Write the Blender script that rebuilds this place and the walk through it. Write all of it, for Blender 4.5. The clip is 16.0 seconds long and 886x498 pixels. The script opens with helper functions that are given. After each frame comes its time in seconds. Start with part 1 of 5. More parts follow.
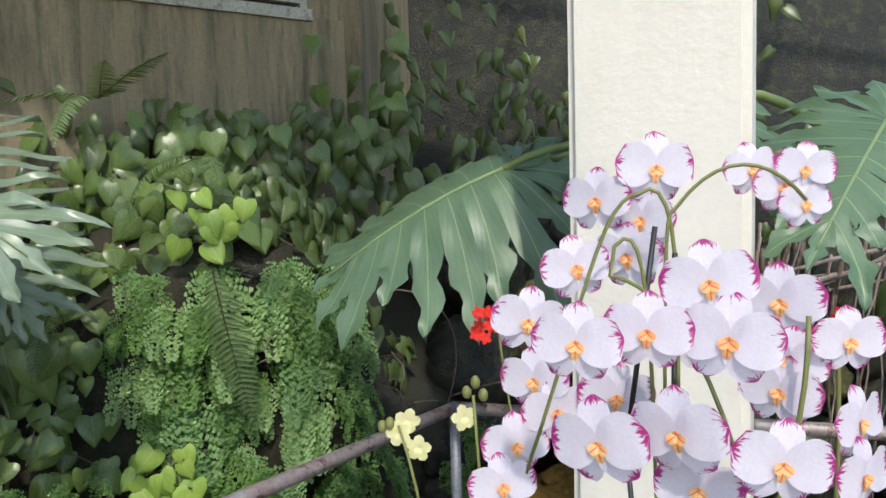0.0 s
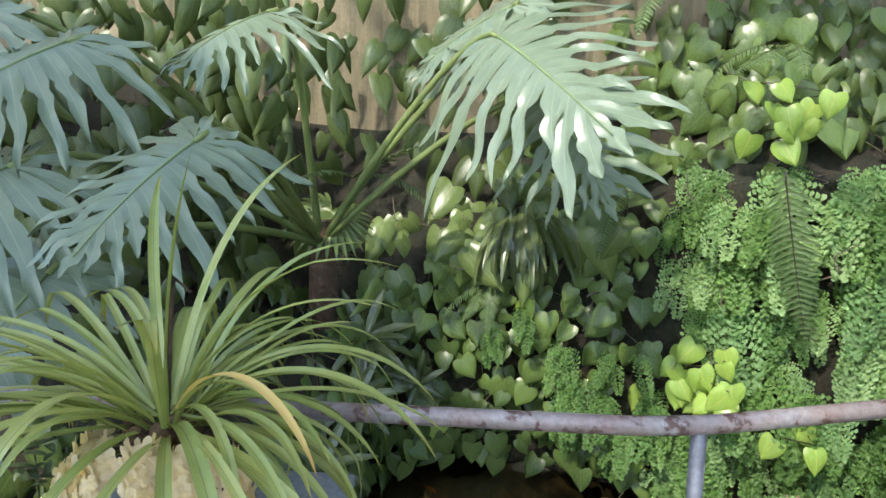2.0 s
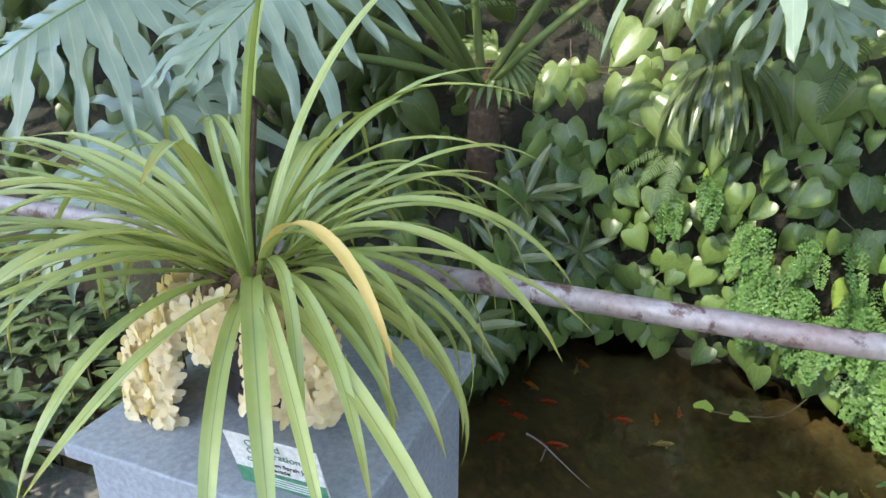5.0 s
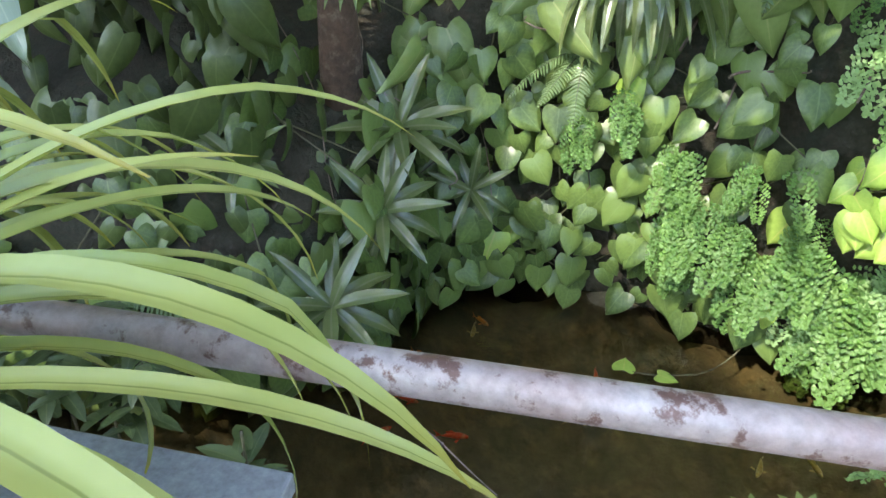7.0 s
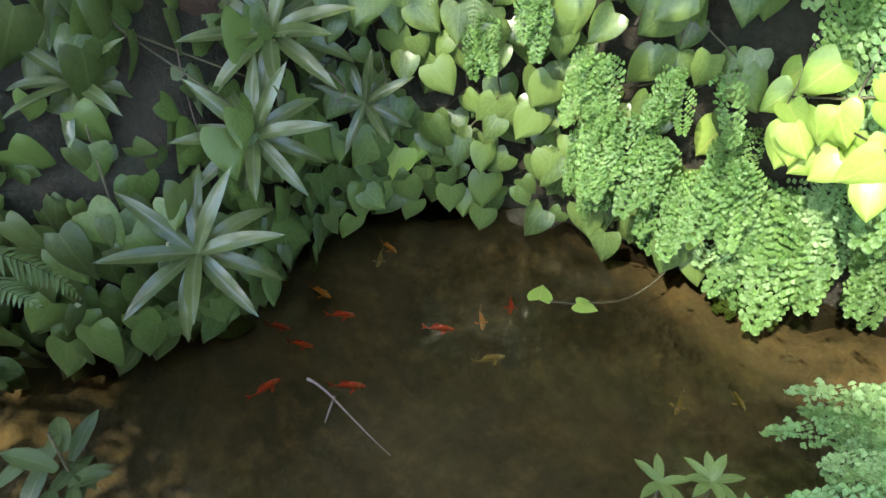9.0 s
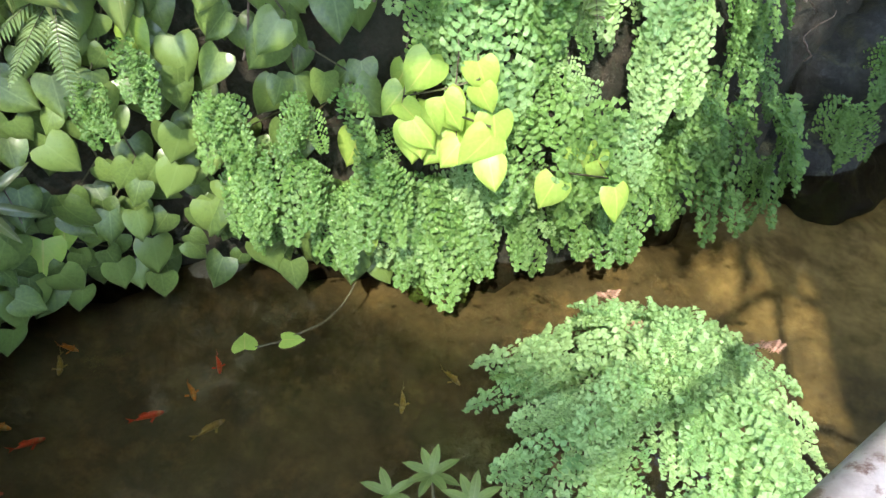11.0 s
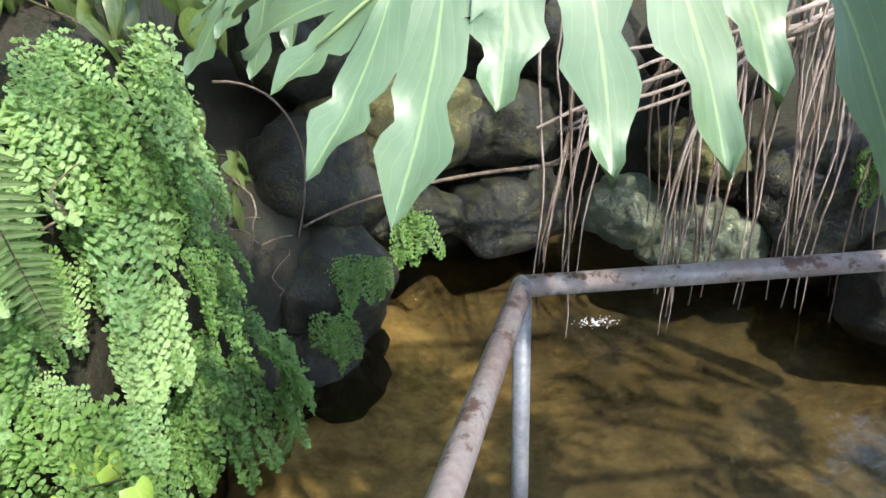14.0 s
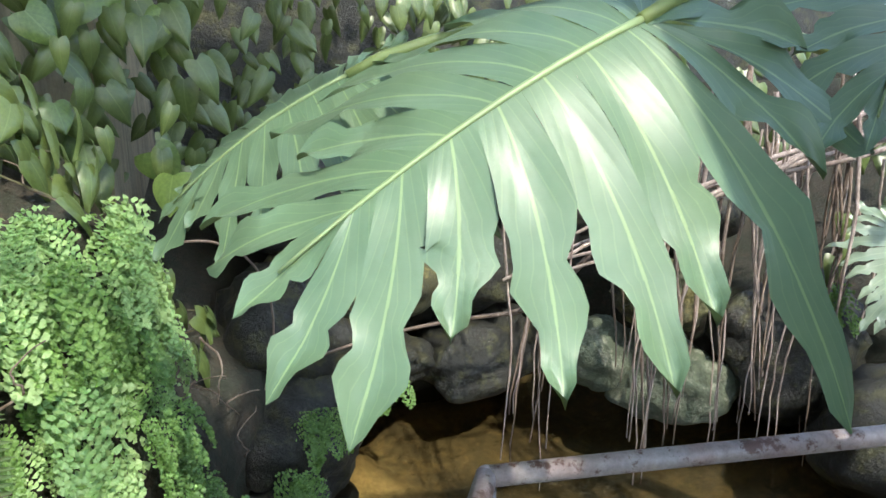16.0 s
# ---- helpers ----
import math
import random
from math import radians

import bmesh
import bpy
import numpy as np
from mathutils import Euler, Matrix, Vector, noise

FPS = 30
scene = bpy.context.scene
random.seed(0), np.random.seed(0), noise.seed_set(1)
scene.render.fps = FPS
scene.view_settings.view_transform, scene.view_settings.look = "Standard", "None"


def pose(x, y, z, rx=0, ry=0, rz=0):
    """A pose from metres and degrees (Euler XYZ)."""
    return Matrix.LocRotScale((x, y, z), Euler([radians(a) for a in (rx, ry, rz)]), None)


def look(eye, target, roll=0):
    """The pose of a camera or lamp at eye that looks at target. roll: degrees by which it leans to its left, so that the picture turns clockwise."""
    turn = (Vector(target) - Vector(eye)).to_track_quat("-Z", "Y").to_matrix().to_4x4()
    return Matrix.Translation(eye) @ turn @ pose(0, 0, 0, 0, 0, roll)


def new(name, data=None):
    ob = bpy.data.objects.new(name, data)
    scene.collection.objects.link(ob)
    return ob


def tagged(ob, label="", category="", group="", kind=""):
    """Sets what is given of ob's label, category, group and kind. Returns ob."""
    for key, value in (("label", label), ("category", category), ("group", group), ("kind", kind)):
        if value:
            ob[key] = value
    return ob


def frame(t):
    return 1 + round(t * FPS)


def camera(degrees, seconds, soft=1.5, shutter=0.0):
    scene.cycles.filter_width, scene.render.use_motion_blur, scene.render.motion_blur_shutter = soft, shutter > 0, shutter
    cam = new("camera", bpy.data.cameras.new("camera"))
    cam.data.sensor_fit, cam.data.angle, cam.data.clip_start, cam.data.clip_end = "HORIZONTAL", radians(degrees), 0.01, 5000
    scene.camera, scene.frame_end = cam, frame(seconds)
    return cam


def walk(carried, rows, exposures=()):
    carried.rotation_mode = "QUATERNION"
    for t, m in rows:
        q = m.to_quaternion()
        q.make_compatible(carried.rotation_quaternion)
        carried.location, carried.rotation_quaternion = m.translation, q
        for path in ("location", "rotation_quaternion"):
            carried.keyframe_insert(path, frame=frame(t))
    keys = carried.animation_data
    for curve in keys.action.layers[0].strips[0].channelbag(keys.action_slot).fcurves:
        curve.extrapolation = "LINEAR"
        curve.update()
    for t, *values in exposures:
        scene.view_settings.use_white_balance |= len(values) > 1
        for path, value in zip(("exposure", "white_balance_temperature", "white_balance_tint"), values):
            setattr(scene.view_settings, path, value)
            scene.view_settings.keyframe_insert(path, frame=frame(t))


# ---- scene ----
cam = camera(62.9, 16.0)
PATH = [
    (0, (0.645, 0.278, 1.632), (0.243, 2.230, 1.466), -1.7),
    (0.5, (0.630, 0.295, 1.620), (-0.146, 2.125, 1.400), -1.1),
    (1, (0.617, 0.31, 1.605), (-0.485, 1.954, 1.322), -0.1),
    (1.5, (0.566, 0.33, 1.582), (-0.805, 1.745, 1.243), 0.0),
    (2, (0.496, 0.322, 1.559), (-1.065, 1.51, 1.169), -0.0),
    (2.5, (0.464, 0.305, 1.528), (-1.212, 1.304, 1.089), -0.1),
    (3, (0.44, 0.292, 1.489), (-1.295, 1.155, 0.994), -0.2),
    (3.5, (0.416, 0.298, 1.469), (-1.348, 1.056, 0.91), -0.4),
    (4, (0.347, 0.33, 1.46), (-1.419, 1.038, 0.842), -0.5),
    (4.5, (0.281, 0.385, 1.464), (-1.463, 1.08, 0.775), -0.2),
    (5, (0.247, 0.568, 1.443), (-1.46, 1.28, 0.683), 0.2),
    (5.2, (0.218, 0.652, 1.428), (-1.467, 1.386, 0.639), 0.5),
    (7.3, (-0.387, 0.999, 1.281), (-1.839, 1.917, 0.258), 0.3),
    (7.5, (-0.406, 1.039, 1.271), (-1.843, 1.947, 0.217), 0.2),
    (8, (-0.479, 1.183, 1.215), (-1.863, 2.096, 0.095), 0.9),
    (8.2, (-0.488, 1.229, 1.218), (-1.848, 2.128, 0.059), 0.8),
    (10.3, (-0.452, 1.45, 1.298), (-1.501, 2.542, -0.009), -2.7),
    (10.5, (-0.433, 1.475, 1.296), (-1.416, 2.643, 0.003), -2.7),
    (11, (-0.386, 1.516, 1.309), (-1.151, 2.882, 0.064), -2.1),
    (11.5, (-0.351, 1.536, 1.334), (-0.862, 3.064, 0.149), -1.8),
    (12, (-0.311, 1.544, 1.358), (-0.575, 3.188, 0.251), -2.0),
    (12.5, (-0.286, 1.544, 1.379), (-0.325, 3.257, 0.347), -2.0),
    (13, (-0.26, 1.54, 1.396), (-0.118, 3.298, 0.452), -2.0),
    (13.5, (-0.246, 1.535, 1.426), (0.018, 3.329, 0.582), -2.0),
    (14, (-0.239, 1.535, 1.459), (0.099, 3.357, 0.706), -1.8),
    (14.5, (-0.237, 1.533, 1.491), (0.139, 3.382, 0.828), -1.8),
    (15, (-0.23, 1.533, 1.525), (0.168, 3.408, 0.954), -1.3),
    (15.5, (-0.221, 1.534, 1.558), (0.196, 3.426, 1.06), -1.2),
    (16, (-0.211, 1.539, 1.595), (0.229, 3.441, 1.162), -1.8),
]
EXPOSURES = [(0, 1.0), (0.5, 1.2), (1, 1.45), (2, 1.7), (3.5, 2.05), (5, 2.2), (7.5, 2.7), (8.2, 2.75), (10.5, 2.7), (12, 2.5), (13.5, 2.35), (14.5, 2.2), (16, 2.1)]
walk(cam, [(t, look(eye, target, roll)) for t, eye, target, roll in PATH], EXPOSURES)

# world and sun
SUN_DIR = Vector((0.22, -0.62, 0.75)).normalized()      # towards the sun
world = bpy.data.worlds.new("sky")
scene.world = world
world.use_nodes = True
wn, wl = world.node_tree.nodes, world.node_tree.links
sky = wn.new("ShaderNodeTexSky")
sky.sky_type = 'NISHITA'
sky.sun_disc = False
sky.sun_elevation = math.asin(SUN_DIR.z)
sky.sun_rotation = math.atan2(SUN_DIR.x, SUN_DIR.y)
wl.new(sky.outputs[0], wn["Background"].inputs[0])
wn["Background"].inputs[1].default_value = 0.15
sun_data = bpy.data.lights.new("sun", 'SUN')
sun_data.energy, sun_data.angle, sun_data.color = 1.35, radians(1.5), (1.0, 0.94, 0.82)
sun = new("sun", sun_data)
sun.matrix_world = look(SUN_DIR * 20, (0, 0, 0))

# ---- materials ----


def nodes_of(name):
    m = bpy.data.materials.new(name)
    m.use_nodes = True
    return m, m.node_tree.nodes, m.node_tree.links, m.node_tree.nodes["Principled BSDF"]


def rgba(c):
    return (c[0], c[1], c[2], 1.0)


def mixer(n, l, fac, a, b, mode='MIX'):
    """A colour mix node; fac, a, b are sockets or values."""
    x = n.new("ShaderNodeMix")
    x.data_type, x.blend_type = 'RGBA', mode
    for sock, v in ((x.inputs[0], fac), (x.inputs[6], a), (x.inputs[7], b)):
        if isinstance(v, bpy.types.NodeSocket):
            l.new(v, sock)
        else:
            sock.default_value = v if isinstance(v, float) else rgba(v)
    return x.outputs[2]


def ramp(n, l, src, lo, hi):
    r = n.new("ShaderNodeMapRange")
    r.inputs[1].default_value, r.inputs[2].default_value = lo, hi
    l.new(src, r.inputs[0])
    return r.outputs[0]


def noise_node(n, l, scale, detail=4.0, rough=0.6, coord="Object", stretch=None):
    tc = n.new("ShaderNodeTexCoord")
    x = n.new("ShaderNodeTexNoise")
    x.inputs["Scale"].default_value, x.inputs["Detail"].default_value, x.inputs["Roughness"].default_value = scale, detail, rough
    out = tc.outputs[coord]
    if stretch:
        mp = n.new("ShaderNodeMapping")
        mp.inputs["Scale"].default_value = stretch
        l.new(out, mp.inputs[0])
        out = mp.outputs[0]
    l.new(out, x.inputs["Vector"])
    return x.outputs[0]


def surface(name, c1, c2, c3=None, rough=0.7, scale=3.0, fine=40.0, bump=0.3, metal=0.0, stretch=None, dist=0.02, spot=(0.52, 0.66), grit=0.45):
    """Stained, grainy surface: c1 to c2 over a broad noise, c3 in spots."""
    m, n, l, p = nodes_of(name)
    big = noise_node(n, l, scale, 5.0, 0.6, stretch=stretch)
    small = noise_node(n, l, fine, 6.0, 0.65)
    col = mixer(n, l, ramp(n, l, big, 0.35, 0.65), c1, c2)
    if c3:
        other = noise_node(n, l, scale * 2.7, 8.0, 0.7, stretch=stretch)
        col = mixer(n, l, ramp(n, l, other, *spot), col, c3)
    col = mixer(n, l, ramp(n, l, small, 0.3, 0.75), col, mixer(n, l, grit, col, (0.0, 0.0, 0.0)))
    l.new(col, p.inputs["Base Color"])
    r = n.new("ShaderNodeMapRange")
    r.inputs[3].default_value, r.inputs[4].default_value = max(rough - 0.12, 0.05), min(rough + 0.12, 1.0)
    l.new(small, r.inputs[0])
    l.new(r.outputs[0], p.inputs["Roughness"])
    p.inputs["Metallic"].default_value = metal
    if bump:
        b = n.new("ShaderNodeBump")
        b.inputs["Strength"].default_value, b.inputs["Distance"].default_value = bump, dist
        l.new(small, b.inputs["Height"])
        l.new(b.outputs[0], p.inputs["Normal"])
    return m


def leaf_material(name, dark, light, vein, rough=0.38, through_light=0.25, vein_width=0.06, vein_amount=0.7, ribs=0.0, tip=None, edge=None, coat=0.0, vary=0.5):
    """Leaf: tone varies from leaf to leaf and over the blade; a pale midrib along the middle of the UV strip, side ribs where asked."""
    m, n, l, p = nodes_of(name)
    dark, light, vein = [(c[0] * (1.42 if c[1] > 1.8 * c[0] else 1.22) + 0.006, c[1], c[2] * 1.02 + 0.001) for c in (dark, light, vein)]
    info = n.new("ShaderNodeObjectInfo")
    isl = n.new("ShaderNodeNewGeometry")
    uv = n.new("ShaderNodeTexCoord")
    sep = n.new("ShaderNodeSeparateXYZ")
    l.new(uv.outputs["UV"], sep.inputs[0])
    off = n.new("ShaderNodeMath"); off.operation = 'SUBTRACT'; off.inputs[1].default_value = 0.5
    l.new(sep.outputs[0], off.inputs[0])
    ab = n.new("ShaderNodeMath"); ab.operation = 'ABSOLUTE'
    l.new(off.outputs[0], ab.inputs[0])
    few = n.new("ShaderNodeMath"); few.operation = 'MULTIPLY'; few.inputs[1].default_value = 0.3
    l.new(isl.outputs["Random Per Island"], few.inputs[0])
    half = n.new("ShaderNodeMath"); half.operation = 'MULTIPLY_ADD'; half.inputs[1].default_value = 0.8
    l.new(info.outputs["Random"], half.inputs[0]); l.new(few.outputs[0], half.inputs[2])
    grain = noise_node(n, l, 9.0, 4.0)
    tone = n.new("ShaderNodeMath"); tone.operation = 'MULTIPLY_ADD'; tone.inputs[1].default_value = vary
    l.new(half.outputs[0], tone.inputs[0])
    g2 = n.new("ShaderNodeMath"); g2.operation = 'MULTIPLY'; g2.inputs[1].default_value = 1.0 - vary * 0.5
    l.new(ramp(n, l, grain, 0.3, 0.8), g2.inputs[0]); l.new(g2.outputs[0], tone.inputs[2])
    col = mixer(n, l, tone.outputs[0], dark, light)
    if ribs:
        w = n.new("ShaderNodeMath"); w.operation = 'MULTIPLY_ADD'; w.inputs[1].default_value = -1.3
        l.new(ab.outputs[0], w.inputs[0]); l.new(sep.outputs[1], w.inputs[2])
        k = n.new("ShaderNodeMath"); k.operation = 'MULTIPLY'; k.inputs[1].default_value = ribs
        l.new(w.outputs[0], k.inputs[0])
        s = n.new("ShaderNodeMath"); s.operation = 'SINE'
        l.new(k.outputs[0], s.inputs[0])
        rib = n.new("ShaderNodeMath"); rib.operation = 'MULTIPLY'; rib.inputs[1].default_value = 0.13
        l.new(ramp(n, l, s.outputs[0], 0.86, 1.0), rib.inputs[0])
        col = mixer(n, l, rib.outputs[0], col, vein)
        bm_ = n.new("ShaderNodeBump"); bm_.inputs["Strength"].default_value, bm_.inputs["Distance"].default_value = 0.05, 0.002
        l.new(s.outputs[0], bm_.inputs["Height"]); l.new(bm_.outputs[0], p.inputs["Normal"])
    v = n.new("ShaderNodeMapRange")
    v.inputs[1].default_value, v.inputs[2].default_value, v.inputs[3].default_value, v.inputs[4].default_value = vein_width * 0.4, vein_width, vein_amount, 0.0
    l.new(ab.outputs[0], v.inputs[0])
    col = mixer(n, l, v.outputs[0], col, vein)
    if tip:
        col = mixer(n, l, ramp(n, l, sep.outputs[1], 0.86, 1.0), col, tip)
    if edge:
        col = mixer(n, l, ramp(n, l, ab.outputs[0], 0.36, 0.5), col, edge)
    l.new(col, p.inputs["Base Color"])
    p.inputs["Roughness"].default_value = rough
    p.inputs["Coat Weight"].default_value = coat
    p.inputs["Coat Roughness"].default_value = 0.25
    t = n.new("ShaderNodeBsdfTranslucent")
    bright = mixer(n, l, 0.5, col, mixer(n, l, 1.0, col, (1.6, 1.5, 0.35), 'MULTIPLY'))
    l.new(bright, t.inputs[0])
    ms = n.new("ShaderNodeMixShader"); ms.inputs[0].default_value = through_light
    l.new(p.outputs[0], ms.inputs[1]); l.new(t.outputs[0], ms.inputs[2])
    l.new(ms.outputs[0], n["Material Output"].inputs[0])
    return m


M = {
    "concrete": surface("concrete_wall", (0.33, 0.27, 0.17), (0.20, 0.165, 0.10), (0.085, 0.08, 0.045), 0.9, 1.5, 40, 0.25, stretch=(3.0, 3.0, 0.30), spot=(0.48, 0.72), grit=0.25),
    "column": surface("painted_column", (0.72, 0.68, 0.60), (0.66, 0.62, 0.54), (0.52, 0.47, 0.36), 0.75, 1.4, 45, 0.15, stretch=(2, 2, 0.5), spot=(0.62, 0.9), grit=0.06),
    "soil": surface("bank_soil", (0.035, 0.028, 0.016), (0.02, 0.026, 0.012), (0.05, 0.035, 0.02), 0.95, 6, 50, 0.8),
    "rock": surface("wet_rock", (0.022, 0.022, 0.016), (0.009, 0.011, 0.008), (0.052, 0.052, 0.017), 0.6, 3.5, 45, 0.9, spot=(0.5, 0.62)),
    "moss_rock": surface("mossy_rock", (0.06, 0.06, 0.035), (0.12, 0.115, 0.035), (0.24, 0.21, 0.075), 0.85, 4.0, 70, 1.0, spot=(0.5, 0.65)),
    "pale_rock": surface("pale_algae_rock", (0.15, 0.18, 0.115), (0.07, 0.09, 0.055), (0.33, 0.34, 0.26), 0.75, 4.0, 60, 0.9, spot=(0.52, 0.68)),
    "rail": surface("weathered_pipe", (0.42, 0.38, 0.375), (0.33, 0.24, 0.225), (0.15, 0.085, 0.07), 0.42, 7, 60, 0.25, metal=0.2, spot=(0.54, 0.60), dist=0.004),
    "post": surface("grey_post", (0.24, 0.25, 0.285), (0.19, 0.195, 0.22), (0.15, 0.12, 0.10), 0.5, 6, 60, 0.2, metal=0.3, spot=(0.62, 0.7), dist=0.004),
    "low_rail": surface("pale_flat_bar", (0.48, 0.44, 0.40), (0.38, 0.34, 0.31), (0.18, 0.13, 0.10), 0.6, 7, 60, 0.3, spot=(0.58, 0.66), dist=0.004),
    "kerb": surface("walk_concrete", (0.30, 0.28, 0.24), (0.22, 0.20, 0.17), (0.10, 0.11, 0.07), 0.9, 2.5, 50, 0.4),
    "pedestal": surface("grey_painted_plinth", (0.36, 0.39, 0.44), (0.33, 0.36, 0.41), None, 0.5, 2.0, 90, 0.06, dist=0.003),
    "pot": surface("dark_glazed_pot", (0.06, 0.045, 0.04), (0.035, 0.03, 0.03), None, 0.3, 5, 60, 0.1),
    "bark": surface("root_bark", (0.22, 0.16, 0.12), (0.14, 0.10, 0.075), (0.36, 0.29, 0.24), 0.85, 8, 70, 0.6, stretch=(1, 1, 0.2)),
    "pale_root": surface("pale_root", (0.38, 0.31, 0.27), (0.27, 0.21, 0.18), (0.16, 0.11, 0.09), 0.8, 9, 80, 0.4, stretch=(1, 1, 0.2)),
    "trunk": surface("scarred_trunk", (0.15, 0.085, 0.05), (0.09, 0.055, 0.035), (0.22, 0.16, 0.10), 0.9, 8, 40, 0.9),
    "window_frame": surface("aged_white_frame", (0.52, 0.50, 0.42), (0.42, 0.40, 0.33), (0.2, 0.19, 0.15), 0.6, 6, 60, 0.1),
    "chips": surface("bark_chips", (0.24, 0.14, 0.075), (0.14, 0.08, 0.045), (0.33, 0.23, 0.13), 0.9, 25, 90, 0.6),
    "stake": surface("dark_stake", (0.03, 0.03, 0.03), (0.02, 0.02, 0.02), None, 0.5, 20, 90, 0.1),
    "white_card": surface("card", (0.80, 0.80, 0.78), (0.77, 0.77, 0.75), None, 0.5, 4, 90, 0.0),
    "green_card": surface("card_green", (0.09, 0.30, 0.17), (0.08, 0.27, 0.15), None, 0.5, 4, 90, 0.0),
    "ink": surface("ink", (0.05, 0.06, 0.05), (0.04, 0.05, 0.04), None, 0.6, 4, 90, 0.0),
    "ink_green": surface("ink_green", (0.10, 0.22, 0.13), (0.09, 0.20, 0.12), None, 0.6, 4, 90, 0.0),
    "red_petal": leaf_material("red_petal", (0.55, 0.012, 0.012), (0.75, 0.05, 0.03), (0.7, 0.08, 0.04), 0.5, 0.3),
    "pink_petal": leaf_material("pink_petal", (0.62, 0.30, 0.50), (0.72, 0.42, 0.60), (0.55, 0.15, 0.40), 0.5, 0.3),
    "metal_white": surface("painted_steel", (0.7, 0.7, 0.68), (0.64, 0.64, 0.62), None, 0.5, 3, 60, 0.05),
    "fish_red": surface("red_fish", (0.85, 0.10, 0.03), (0.75, 0.06, 0.02), (0.7, 0.25, 0.12), 0.35, 14, 90, 0.1),
    "fish_orange": surface("orange_fish", (0.9, 0.36, 0.05), (0.85, 0.26, 0.03), (0.8, 0.5, 0.2), 0.35, 14, 90, 0.1),
    "fish_pale": surface("pale_fish", (0.55, 0.42, 0.12), (0.45, 0.35, 0.12), (0.7, 0.6, 0.35), 0.35, 14, 90, 0.1),
    # foliage
    "split": leaf_material("split_leaf", (0.046, 0.130, 0.070), (0.075, 0.175, 0.095), (0.19, 0.33, 0.14), 0.40, 0.10, 0.035, 0.6, ribs=26.0, coat=0.0, vary=0.3),
    # paler, bluer split leaf: the sheen of the sky is put into its colour
    "split_blue": leaf_material("split_leaf_skylit", (0.105, 0.210, 0.140), (0.155, 0.285, 0.190), (0.24, 0.36, 0.23), 0.30, 0.14, 0.04, 0.5, ribs=26.0, coat=0.25, vary=0.3),
    "midrib": leaf_material("midrib", (0.14, 0.26, 0.11), (0.18, 0.31, 0.14), (0.3, 0.4, 0.12), 0.45, 0.1, vein_amount=0.0),
    "petiole": leaf_material("petiole", (0.10, 0.19, 0.06), (0.16, 0.26, 0.08), (0.2, 0.3, 0.1), 0.45, 0.05, vein_amount=0.0),
    "heart": leaf_material("heart_leaf", (0.018, 0.062, 0.016), (0.090, 0.200, 0.048), (0.14, 0.25, 0.08), 0.32, 0.20, 0.03, 0.4, ribs=20.0, coat=0.0, vary=0.9),
    # lime heart leaf, brightened in colour as if the sun fell on it
    "heart_lime_lit": leaf_material("lit_lime_heart_leaf", (0.15, 0.36, 0.055), (0.29, 0.50, 0.10), (0.45, 0.52, 0.16), 0.32, 0.3, 0.035, 0.5, ribs=20.0, coat=0.15, vary=0.8),
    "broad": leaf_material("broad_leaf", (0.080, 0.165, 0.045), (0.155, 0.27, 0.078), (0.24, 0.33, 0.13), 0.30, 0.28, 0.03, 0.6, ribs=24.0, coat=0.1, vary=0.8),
    # darker copy of the broad leaf, with deep shade put into its colour
    "broad_shaded": leaf_material("shaded_broad_leaf", (0.022, 0.060, 0.014), (0.058, 0.125, 0.032), (0.10, 0.17, 0.06), 0.36, 0.12, 0.03, 0.5, ribs=24.0, vary=0.8),
    "maiden": leaf_material("maidenhair", (0.038, 0.145, 0.034), (0.115, 0.30, 0.075), (0.2, 0.34, 0.08), 0.5, 0.4, vein_amount=0.0, vary=0.9),
    # lighter lime maidenhair, sunlight included in the colour
    "maiden_lime_lit": leaf_material("lit_lime_maidenhair", (0.090, 0.280, 0.090), (0.215, 0.45, 0.185), (0.3, 0.4, 0.1), 0.5, 0.4, vein_amount=0.0, vary=0.9),
    "maiden_pink": leaf_material("pink_maidenhair", (0.30, 0.20, 0.13), (0.42, 0.30, 0.22), (0.3, 0.3, 0.2), 0.5, 0.35, vein_amount=0.0, vary=0.8),
    "sword": leaf_material("sword_fern", (0.050, 0.135, 0.048), (0.105, 0.22, 0.085), (0.03, 0.06, 0.02), 0.42, 0.25, 0.05, 0.4, vary=0.6),
    "fern_stem": surface("dark_fern_stem", (0.035, 0.025, 0.015), (0.05, 0.03, 0.02), None, 0.5, 20, 90, 0.0),
    "vine_stem": surface("vine_stem", (0.13, 0.12, 0.05), (0.09, 0.08, 0.045), None, 0.7, 20, 90, 0.2),
    "rosette": leaf_material("rosette_leaf", (0.032, 0.078, 0.024), (0.072, 0.138, 0.044), (0.13, 0.18, 0.10), 0.22, 0.08, 0.10, 0.5, coat=0.3, vary=0.7),
    "filler": leaf_material("filler_leaf", (0.020, 0.060, 0.020), (0.055, 0.120, 0.040), (0.12, 0.19, 0.08), 0.4, 0.18, 0.05, 0.4, vary=0.8),
    "strap": leaf_material("strap_leaf", (0.155, 0.27, 0.060), (0.33, 0.45, 0.15), (0.10, 0.17, 0.035), 0.26, 0.22, 0.045, 0.6, tip=(0.30, 0.27, 0.05), coat=0.35, vary=0.8),
    "strap_yellow": leaf_material("yellow_strap_leaf", (0.58, 0.52, 0.16), (0.64, 0.58, 0.22), (0.5, 0.45, 0.08), 0.4, 0.25, 0.05, 0.3, tip=(0.4, 0.25, 0.05)),
    "cream": leaf_material("cream_petal", (0.68, 0.72, 0.47), (0.74, 0.80, 0.57), (0.66, 0.66, 0.36), 0.5, 0.3, 0.05, 0.2),
